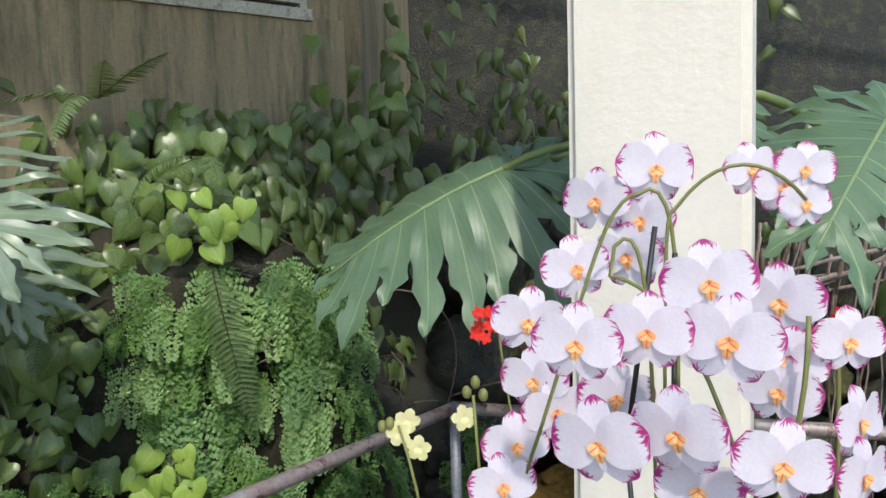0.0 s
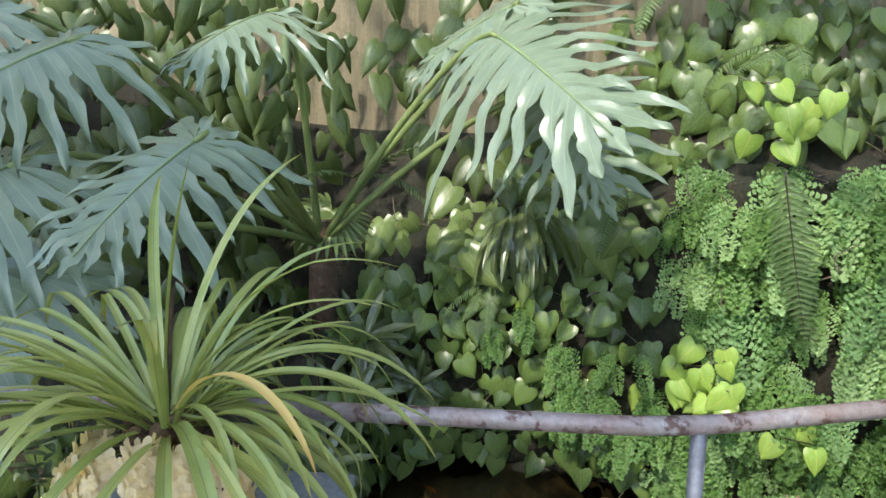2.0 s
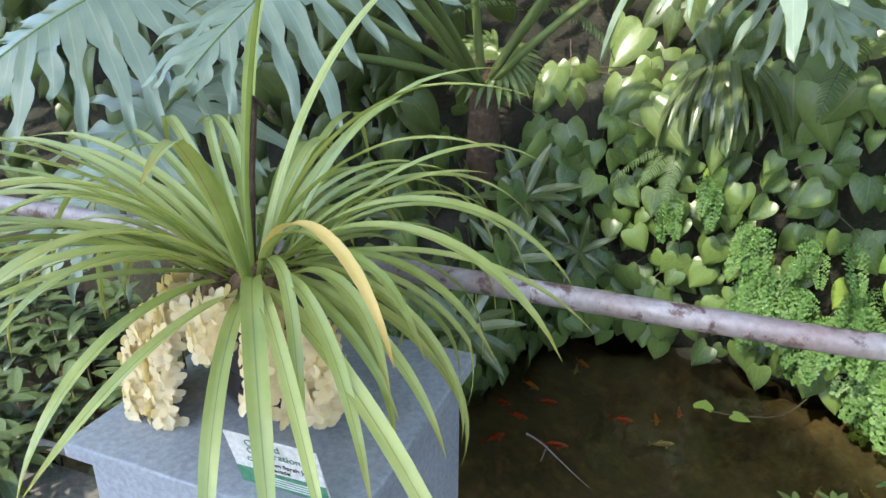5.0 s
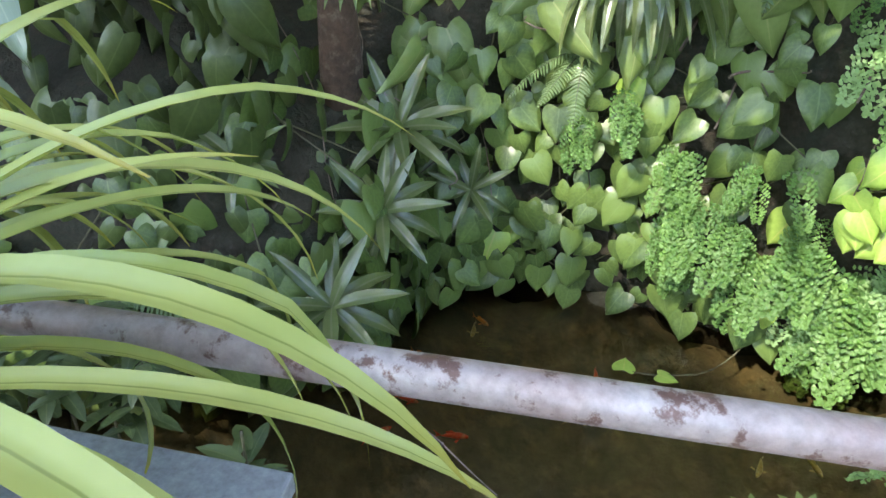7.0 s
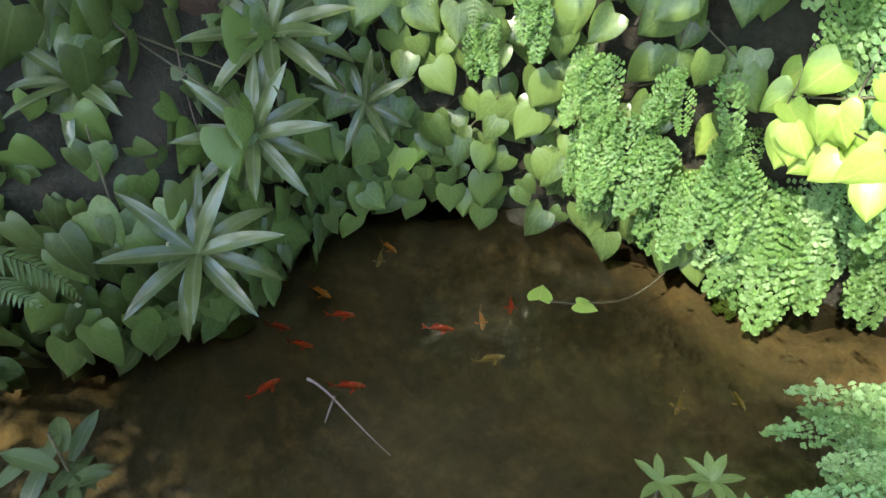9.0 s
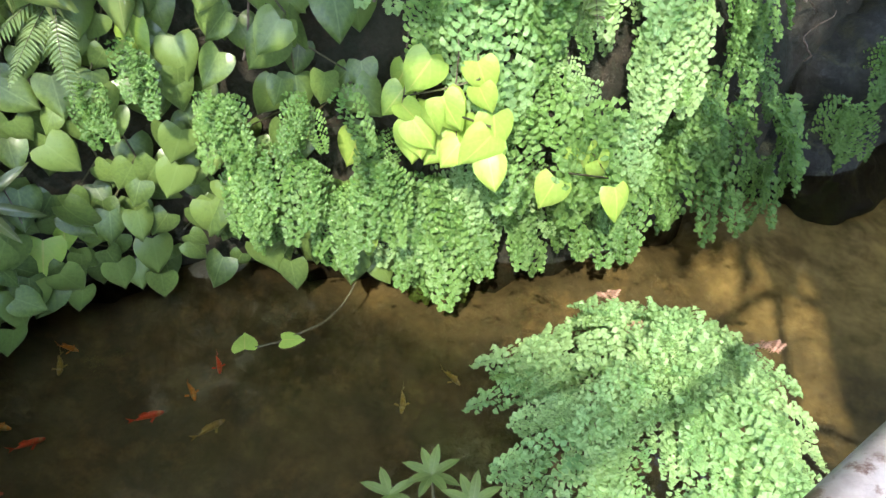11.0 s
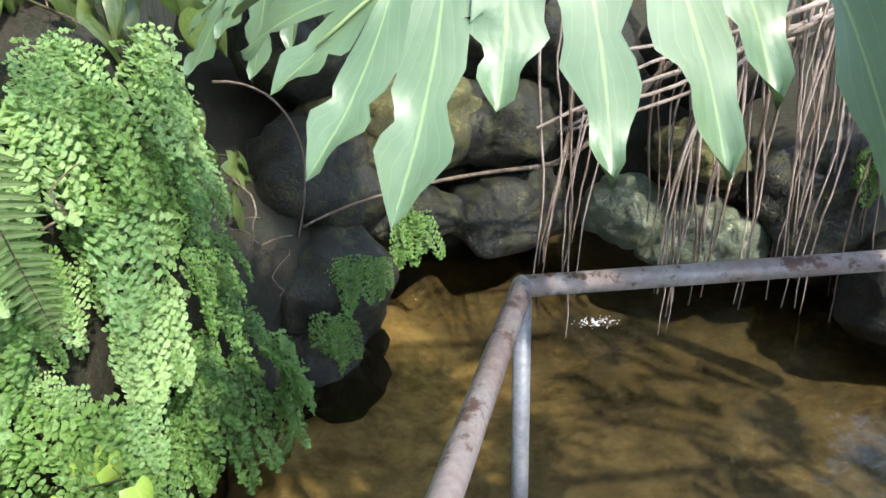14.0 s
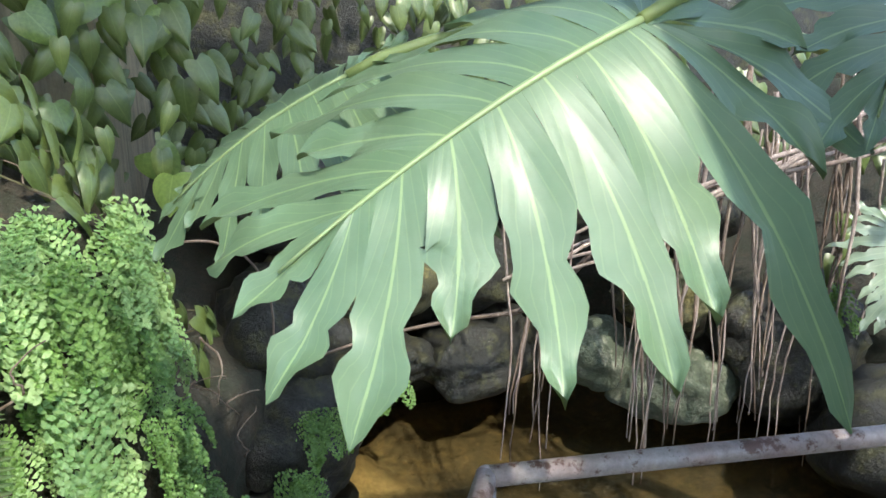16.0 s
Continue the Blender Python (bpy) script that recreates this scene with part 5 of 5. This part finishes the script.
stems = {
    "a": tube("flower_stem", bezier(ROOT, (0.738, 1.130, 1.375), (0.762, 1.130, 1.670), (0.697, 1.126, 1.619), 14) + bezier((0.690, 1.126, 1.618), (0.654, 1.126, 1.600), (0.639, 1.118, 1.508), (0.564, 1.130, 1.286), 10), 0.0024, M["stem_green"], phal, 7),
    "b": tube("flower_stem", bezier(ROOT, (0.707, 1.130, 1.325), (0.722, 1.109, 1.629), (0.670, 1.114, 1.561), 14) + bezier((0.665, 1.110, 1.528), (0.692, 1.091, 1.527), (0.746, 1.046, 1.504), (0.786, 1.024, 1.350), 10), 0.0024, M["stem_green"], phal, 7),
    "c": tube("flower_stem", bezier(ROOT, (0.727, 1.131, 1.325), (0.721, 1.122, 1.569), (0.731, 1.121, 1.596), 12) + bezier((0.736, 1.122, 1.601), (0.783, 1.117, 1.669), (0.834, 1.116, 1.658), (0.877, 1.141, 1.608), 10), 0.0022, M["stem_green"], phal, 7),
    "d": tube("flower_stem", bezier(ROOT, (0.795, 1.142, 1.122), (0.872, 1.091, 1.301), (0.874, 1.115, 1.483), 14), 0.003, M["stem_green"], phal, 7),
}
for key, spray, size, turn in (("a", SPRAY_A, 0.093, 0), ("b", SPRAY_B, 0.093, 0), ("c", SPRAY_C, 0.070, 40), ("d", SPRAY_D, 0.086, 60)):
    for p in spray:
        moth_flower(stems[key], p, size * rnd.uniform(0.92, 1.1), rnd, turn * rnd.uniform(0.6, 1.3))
for p, t2 in (((0.716, 1.134, 1.582), (0.682, 1.128, 1.325)), ((0.737, 1.129, 1.552), (0.735, 1.156, 0.852)), ((0.682, 1.128, 1.325), (0.720, 1.155, 0.852))):
    tube("stake", [t2, p], 0.0032, M["stake"], phal, 6)
for az in (-120, -60, 10, 80, 150, 200):
    d = strip_leaf(0.22, 0.045, lambda t: math.sin(math.pi * min(1, 0.15 + 0.85 * t)) ** 0.6 if t < 1 else 0.0, 8, 4, 0.2, 0.9)
    me = mesh_of("orchid_leaf", *d)
    piece("leaf", me, M["heart"], phal, matrix=Matrix.Translation(ROOT) @ Matrix.Rotation(radians(az), 4, 'Z') @ Matrix.Rotation(radians(30), 4, 'X'))

# pale yellow orchid and red flowers by the rail
yel = thing("yellow_orchid", "slender orchid with small pale yellow flowers and buds", "orchid")
tube("flower_stem", bezier((0.467, 1.458, -0.020), (0.459, 1.477, 0.534), (0.461, 1.505, 0.938), (0.430, 1.554, 1.255), 14), 0.003, M["stem_green"], yel, 6)
tube("flower_stem", bezier((0.447, 1.456, -0.020), (0.399, 1.472, 0.535), (0.382, 1.478, 0.988), (0.300, 1.510, 1.209), 14), 0.003, M["stem_green"], yel, 6)
SMALL = mesh_of("small_flower", *joined([tepal(0.5, 0.2, a, 16, 0.5) for a in (0, 72, 144, 216, 288)] + [tepal(0.3, 0.15, 180, 45, 0.9)]))
SMALL.materials.append(M["yellow_petal"])
for p in ((0.314, 1.519, 1.215), (0.336, 1.509, 1.169), (0.300, 1.511, 1.194), (0.413, 1.542, 1.217)):
    q = Vector(p)
    piece("flower", SMALL, None, yel, matrix=frame_matrix(q, UP + Vector((rnd.uniform(-.6, .6), 0, 0)), VIEW - q + Vector((rnd.uniform(-.7, .7), 0, 0))) @ Matrix.Diagonal((0.05, 0.05, 0.05, 1)))
for p in ((0.284, 1.509, 1.212), (0.270, 1.508, 1.206), (0.418, 1.556, 1.260), (0.448, 1.559, 1.255), (0.435, 1.553, 1.280)):
    bmp = bmesh.new()
    bmesh.ops.create_uvsphere(bmp, u_segments=8, v_segments=6, radius=0.009)
    bmesh.ops.scale(bmp, vec=(1, 1, 1.4), verts=bmp.verts)
    part("bud", bmp, M["stem_green"], yel, matrix=Matrix.Translation(p), smooth=True)
for az, L in ((-150, 0.3), (-100, 0.28), (-40, 0.3)):
    strap(yel, (0.432, 1.466, 0.816), az, 55, L, 70, 0.02, "strap")

RED = mesh_of("red_flower", *joined([tepal(0.5, 0.17, a, 14, 0.4) for a in (0, 72, 144, 216, 288)]))
RED.materials.append(M["red_petal"])
for base, head, n, label in (((0.552, 1.966, -0.020), (0.428, 1.933, 1.317), 18, "cluster of small red flowers on a thin stem by the rail"), ((0.922, 1.370, -0.020), (0.961, 1.313, 1.444), 5, "small red flowers on a thin stem behind the orchids")):
    red = thing("red_flower_plant", label, "flower", "red flowers")
    base, head = Vector(base), Vector(head)
    tube("stem", bezier(base, base + Vector((0, 0, 0.6)), head + Vector((0.03, 0, -0.3)), head, 12), 0.003, M["stem_green"], red, 6)
    for k in range(n):
        q = head + Vector((rnd.uniform(-.055, .055), rnd.uniform(-.03, .03), rnd.uniform(-.04, .04)))
        piece("flower", RED, None, red, matrix=frame_matrix(q, UP + Vector((rnd.uniform(-.8, .8), 0, 0)), VIEW - q + Vector((rnd.uniform(-1, 1), 0, rnd.uniform(-.4, .8)))) @ Matrix.Diagonal((0.032, 0.032, 0.032, 1)))

# ---- rocks, roots and the far side ----


def boulder(at, size, mat, seed, label, rough_=0.25):
    bm = bmesh.new()
    bmesh.ops.create_icosphere(bm, subdivisions=4, radius=1.0)
    for v in bm.verts:
        d = v.co.normalized()
        k = 1 + rough_ * noise.noise(d * 1.4 + Vector((seed * 7.1, 0, 0))) + 0.15 * noise.noise(d * 3.5 + Vector((0, seed * 3.3, 0))) + 0.07 * abs(noise.noise(d * 9 + Vector((seed, 0, 0)))) + 0.03 * noise.noise(d * 22)
        v.co = Vector((d.x * size[0], d.y * size[1], d.z * size[2])) * k
    return tagged(part("boulder", bm, M[mat], matrix=pose(*at, 0, 0, seed * 37), smooth=True), label, "rock", "rocks round the pond")


ROCKS = [((0.298, 5.767, 0.584), (0.58, 0.45, 0.32), "moss_rock"), ((-0.213, 5.427, 0.312), (0.36, 0.40, 0.38), "rock"), ((-0.226, 5.174, -0.210), (0.42, 0.38, 0.36), "rock"),
         ((0.304, 5.571, 0.021), (0.30, 0.28, 0.18), "rock"), ((0.932, 5.911, 0.486), (0.45, 0.38, 0.28), "rock"), ((0.992, 5.876, -0.070), (0.53, 0.36, 0.25), "rock"),
         ((2.016, 5.337, 0.347), (0.32, 0.28, 0.19), "moss_rock"), ((2.015, 5.244, -0.168), (0.38, 0.32, 0.23), "pale_rock"), ((1.680, 5.489, -0.057), (0.28, 0.25, 0.21), "pale_rock"),
         ((2.696, 5.007, 0.076), (0.48, 0.42, 0.42), "rock"), ((2.846, 4.281, -0.211), (0.42, 0.48, 0.37), "rock"), ((1.509, 6.036, 0.901), (0.53, 0.37, 0.37), "rock"),
         ((0.748, 6.197, 1.168), (0.58, 0.42, 0.42), "rock"), ((-0.336, 4.908, -0.518), (0.38, 0.45, 0.28), "rock"), ((3.043, 3.552, -0.231), (0.42, 0.48, 0.42), "rock"), ((2.374, 5.815, 0.900), (0.64, 0.42, 0.42), "rock"), ((-0.198, 5.933, 1.046), (0.53, 0.42, 0.37), "rock")]
for k, (at, size, mat) in enumerate(ROCKS):
    lab = {"moss_rock": "boulder with yellow-green moss above the pond", "rock": "dark wet boulder at the pond's edge", "pale_rock": "pale algae-streaked boulder at the water"}[mat]
    boulder(at, size, mat, k + 1, lab)
rnd = random.Random(31)
for at, n, sz in (((0.298, 5.265, 0.155), 10, 0.75), ((-0.067, 4.824, 0.084), 7, 0.7), ((0.064, 4.938, 0.025), 5, 0.5), ((-0.174, 4.685, -0.134), 6, 0.7), ((2.593, 4.660, 0.495), 6, 0.7)):
    maiden_clump(Vector(at), Vector((-0.1, -1, 0)).normalized(), n, sz, rnd, MAIDEN, "small maidenhair fern growing on a wet boulder")


def hanging_root(parent, a, b, r0, r1, rnd, mat, wob=0.05):
    a, b = Vector(a), Vector(b)
    pts = []
    ph = rnd.random() * 6
    for i in range(15):
        t = i / 14
        p = a.lerp(b, t)
        p += Vector((math.sin(t * 5 + ph), math.cos(t * 4 + ph), 0)) * wob * math.sin(math.pi * t) + Vector((rnd.uniform(-.006, .006), rnd.uniform(-.006, .006), 0))
        pts.append(p)
    tube("root", pts, [r0 + (r1 - r0) * i / 14 for i in range(15)], M[mat], parent, 6)


roots = thing("aerial_roots", "tangle of pale aerial roots hanging into the pond", "roots")
for x, n in ((0.92, 9), (1.62, 20), (2.08, 10), (2.42, 16), (2.68, 9)):
    for k in range(n):
        xx = x + rnd.uniform(-0.16, 0.16)
        yy = 4.70 + rnd.uniform(-0.25, 0.25)
        hanging_root(roots, (xx + rnd.uniform(0.0, 0.22), yy + 0.12, rnd.uniform(1.1, 1.7)), (xx - 0.05, yy, rnd.uniform(-0.45, 0.15)), rnd.choice((0.006, 0.009, 0.015)), 0.0035, rnd, rnd.choice(("pale_root", "bark", "pale_root")), 0.06)
for k in range(6):
    y = 4.66 + rnd.uniform(-0.1, 0.2)
    hanging_root(roots, (0.75 + rnd.uniform(0, .4), y, 0.75 + rnd.uniform(-.2, .3)), (3.1, y + 0.1, 1.35 + rnd.uniform(-.25, .3)), 0.008, 0.017, rnd, "pale_root", 0.24)
vine_root = thing("woody_vine", "grey woody vine lying across the boulders", "vine")
tube("stem", bezier((-0.30, 4.95, 0.24), (0.02, 5.06, 0.35), (0.486, 5.173, 0.378), (0.967, 5.074, 0.409), 16), [0.006 + 0.0004 * i for i in range(17)], M["bark"], vine_root, 7)
tube("stem", bezier((0.967, 5.074, 0.409), (1.131, 4.977, 0.450), (1.293, 4.874, 0.711), (1.559, 4.775, 1.025), 12), 0.016, M["bark"], vine_root, 7)
tube("stem", bezier((-0.593, 4.652, 1.006), (-0.350, 4.981, 0.966), (-0.146, 5.107, 0.656), (-0.347, 5.003, 0.125), 14), 0.006, M["bark"], vine_root, 6)
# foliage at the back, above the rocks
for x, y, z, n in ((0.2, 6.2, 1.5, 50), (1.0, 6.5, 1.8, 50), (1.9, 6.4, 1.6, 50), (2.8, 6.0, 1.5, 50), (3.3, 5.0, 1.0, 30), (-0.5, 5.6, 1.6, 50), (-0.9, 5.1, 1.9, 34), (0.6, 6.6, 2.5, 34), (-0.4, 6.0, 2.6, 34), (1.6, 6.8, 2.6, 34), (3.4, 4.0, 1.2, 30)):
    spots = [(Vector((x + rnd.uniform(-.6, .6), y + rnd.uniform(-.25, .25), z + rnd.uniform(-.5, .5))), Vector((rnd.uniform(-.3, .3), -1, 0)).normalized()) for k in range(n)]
    vine("dark_leaf_shrub", "dark green broad-leaved climber in deep shade", "shrub", spots, SHADED, (0.11, 0.20), rnd, "dark shrubs", stem=False)
far_leaf = thing("split_leaf_philodendron", "shaded split-leaf philodendron behind the roots", "plant")
split_blade(far_leaf, (2.75, 4.45, 0.85), (2.55, 4.15, 0.45), (-0.3, -0.8, 0.4), 0.5, 61, "split_blue", 0.45, 0.3)
tube("petiole", bezier((2.75, 4.45, 0.85), (2.9, 4.5, 0.9), (3.1, 4.5, 0.7), (3.15, 4.5, 0.2)), 0.008, M["petiole"], far_leaf, 6)

# ---- pond life ----
def goldfish(at, heading, size, mat, colour):
    ob = thing("goldfish", colour + " goldfish swimming just under the water", "fish", "goldfish", at=at)
    ob.rotation_euler = (0, 0, radians(heading))
    verts, faces = [], []
    n, sides = 10, 8
    for i in range(n + 1):
        t = i / n
        r = size * 0.105 * math.sin(math.pi * (0.04 + 0.93 * t) ** 0.75) + 0.0006
        sway = 0.04 * size * math.sin(t * 3)
        for k in range(sides):
            a = 2 * math.pi * k / sides
            verts.append((size * (0.5 - 0.78 * t), r * 0.75 * math.cos(a) + sway, r * math.sin(a)))
    for i in range(n):
        for k in range(sides):
            a, b = i * sides + k, i * sides + (k + 1) % sides
            faces.append((a, b, b + sides, a + sides))
    faces.append(tuple(range(sides)))
    piece("body", mesh_of("fish_body", verts, faces), M[mat], ob)
    e = Vector((-0.26 * size, 0.028 * size, 0))
    for nm, pts in (("tail_fin", [(0, 0, 0), (-0.24, 0.04, 0.15), (-0.15, 0.02, 0.0), (-0.24, 0.05, -0.13)]), ("dorsal_fin", [(0.42, 0, 0.09), (0.28, 0, 0.20), (0.12, 0, 0.14), (0.12, 0, 0.08)]), ("side_fin", [(0.52, 0.06, -0.02), (0.42, 0.20, -0.05), (0.36, 0.16, -0.05), (0.42, 0.06, -0.04)]), ("side_fin", [(0.52, -0.10, -0.02), (0.42, -0.24, -0.05), (0.36, -0.2, -0.05), (0.42, -0.10, -0.04)])):
        vs = [e + Vector(q) * size for q in pts]
        piece(nm, mesh_of(nm, vs, [(0, 1, 2, 3)]), M[mat], ob)


FISH = [((-2.37, 2.41), 10, "fish_orange"), ((-2.33, 2.35), -40, "fish_pale"), ((-2.30, 2.08), 20, "fish_orange"), ((-2.15, 2.08), 55, "fish_red"), ((-1.91, 2.32), 50, "fish_red"), ((-1.87, 2.47), -30, "fish_orange"), ((-1.87, 2.60), -40, "fish_red"), ((-2.21, 1.88), 40, "fish_red"), ((-2.11, 1.91), 40, "fish_red"), ((-1.70, 2.37), 70, "fish_pale"), ((-1.85, 1.94), 55, "fish_red"), ((-1.98, 1.73), 100, "fish_red"), ((-1.15, 2.89), -20, "fish_pale"), ((-1.24, 2.74), -60, "fish_pale")]
words = {"fish_red": "red", "fish_orange": "orange", "fish_pale": "pale yellow"}
rnd = random.Random(41)
for (x, y), hd, mat in FISH:
    goldfish((x, y, WATER - rnd.uniform(0.03, 0.06)), hd, rnd.uniform(0.095, 0.125), mat, words[mat])
trail = thing("trailing_vine", "lime heart leaves on a vine trailing into the water", "climbing plant")
for x, y, z, s, hd in ((-1.551, 3.06, -0.135, 0.10, 0), (-1.775, 2.645, WATER + 0.008, 0.085, 40), (-1.69, 2.735, WATER + 0.008, 0.075, -60)):
    flat = z < WATER + 0.05
    m = (pose(x, y, z, 0, 0, hd) if flat else frame_matrix((x, y, z), (0.1, -0.3, -0.9), (0.2, -1, 0.4))) @ Matrix.Diagonal((s, s, s * (0.4 if flat else 1), 1))
    piece("leaf", LIT_LIMES[0], None, trail, matrix=m)
tube("stem", bezier((-1.54, 3.10, -0.13), (-1.56, 3.04, -0.28), (-1.58, 3.0, -0.40), (-1.62, 2.86, WATER + 0.004), 10) + [Vector((-1.69, 2.735, WATER + 0.004)), Vector((-1.775, 2.645, WATER + 0.004))], 0.0032, M["vine_stem"], trail, 6)
# splash where the trickle lands
bm = bmesh.new()
for k in range(110):
    r = rnd.uniform(0.001, 0.0045)
    bmesh.ops.create_icosphere(bm, subdivisions=2, radius=r, matrix=Matrix.Translation((1.19 + rnd.gauss(0, .05), 4.80 + rnd.gauss(0, .03), WATER + rnd.uniform(-.002, .012))) @ Matrix.Diagonal((1.6, 1.3, 0.5, 1)))
splash = part("splash", bm, M["white_card"], smooth=True)
tagged(splash, "white foam where water trickles into the pond", "splash", kind="stuff")

# ---- more plants at the left ----
pole = thing("bamboo_like_stem", "tall yellow-green jointed stem rising before the wall", "plant stem")
tube("stem", [(-3.27, 2.10, 0.6), (-3.27, 2.10, 1.5), (-3.25, 2.11, 2.2), (-3.2, 2.12, 3.0)], [0.032, 0.030, 0.028, 0.026], M["midrib"], pole, 10)
for k in range(7):
    z = 0.8 + 0.3 * k
    tube("node_ring", [(-3.275 + 0.02 * k / 7, 2.10, z), (-3.275 + 0.02 * k / 7, 2.10, z + 0.012)], 0.035, M["petiole"], pole, 10)
fan = thing("fan_palm", "small shaded fan palm leaf on the bank", "palm")
rnd = random.Random(77)
FAN = blade_mesh("fan_segment", 1.0, 0.055, 6, 0.7, 0.5, "broad", 9)
for k in range(26):
    a = -150 + 300 * k / 25
    m = frame_matrix((-2.70, 2.05, 1.03), (0.35, -0.55, -0.45), (0.72, -0.50, 0.48)) @ Matrix.Rotation(radians(a), 4, 'Z')
    s = 0.28 * (1 - 0.15 * abs(a) / 150)
    piece("segment", FAN, None, fan, matrix=m @ Matrix.Diagonal((s, s, s, 1)))
tube("petiole", [(-2.70, 2.05, 1.03), (-2.86, 2.2, 0.95), (-2.98, 2.32, 0.6)], 0.006, M["petiole"], fan, 6)
WHORL = [blade_mesh("whorl_leaf", 1.0, 0.16, 5, 0.5, 0.2, "broad", 3)]
shoot = thing("leafy_shoot", "young shoot with pale whorled leaves at the water's edge", "plant")
for c, n in (((-0.901, 2.345, -0.124), 8), ((-0.776, 2.301, -0.088), 8), ((-0.978, 2.279, -0.166), 6)):
    for k in range(n):
        a = k * 2.4
        d = Vector((math.cos(a), math.sin(a), 0.35 + 0.05 * k)).normalized()
        piece("leaf", WHORL[0], None, shoot, matrix=frame_matrix(c, d, UP) @ Matrix.Diagonal((0.075, 0.075, 0.075, 1)))
    tube("stem", [(c[0] + 0.05, c[1] - 0.08, -0.40), c], 0.004, M["vine_stem"], shoot, 5)

# shoot and pink orchid beyond the far stretch of the handrail
far_shoot = thing("leafy_shoot", "light green leafy shoot rising beside the handrail", "plant")
tube("stem", bezier((-2.12, -0.02, -0.05), (-2.12, -0.02, 0.4), (-2.07, 0.0, 0.7), (-2.06, -0.01, 1.04), 12), 0.006, M["stem_green"], far_shoot, 6)
for k in range(13):
    a, z = k * 2.4, 0.72 + 0.025 * k
    piece("leaf", WHORL[0], None, far_shoot, matrix=frame_matrix((-2.066, -0.008, z), (math.cos(a), math.sin(a), 0.55), UP) @ Matrix.Diagonal((0.15, 0.15, 0.15, 1)))
pink = thing("pink_orchid", "slender orchid with small pink flowers", "orchid")
tube("flower_stem", bezier((-2.16, -0.10, -0.05), (-2.16, -0.10, 0.6), (-2.10, -0.02, 0.9), (-2.104, -0.04, 1.14), 14), 0.003, M["stem_green"], pink, 6)
PINK = mesh_of("pink_flower", *joined([tepal(0.5, 0.2, a, 16, 0.5) for a in (0, 72, 144, 216, 288)]))
PINK.materials.append(M["pink_petal"])
for p in ((-2.104, -0.031, 1.124), (-2.093, -0.072, 1.092), (-2.11, -0.06, 1.07)):
    q = Vector(p)
    piece("flower", PINK, None, pink, matrix=frame_matrix(q, UP + Vector((rnd.uniform(-.5, .5), 0, 0)), (0.9, 0.2 + rnd.uniform(-.4, .4), 0.2)) @ Matrix.Diagonal((0.042, 0.042, 0.042, 1)))
# pale twig shape on the water by the rosettes, modelling a reflection of branches
stick = thing("reflected_twig", "pale forked twig shape on the pond for reflected branches", "twig")
tube("twig", bezier((-1.911, 1.847, WATER + 0.006), (-1.83, 1.88, WATER + 0.02), (-1.73, 1.87, WATER + 0.012), (-1.54, 1.908, WATER + 0.002), 12), [0.005 - 0.0003 * i for i in range(13)], M["pale_root"], stick, 6)
tube("twig", [(-1.80, 1.878, WATER + 0.012), (-1.76, 1.84, WATER + 0.014), (-1.739, 1.815, WATER + 0.004)], [0.0035, 0.003, 0.002], M["pale_root"], stick, 6)

# dry twigs and bare vines on the bank
rnd = random.Random(91)
twigs = thing("dry_twigs", "thin brown twigs and bare vine stems on the bank", "twigs")
for k in range(30):
    s0 = rnd.uniform(S_POND + 0.3, S_ROCK + 0.2)
    p, nrm = bank_point(s0, rnd.uniform(0.6, 1.35))
    q, n2 = bank_point(s0 + rnd.uniform(-0.35, 0.35), rnd.uniform(0.4, 1.3))
    hanging_root(twigs, p + nrm * 0.12, q + n2 * rnd.uniform(0.08, 0.22), rnd.uniform(0.002, 0.006), 0.002, rnd, "bark", 0.05)
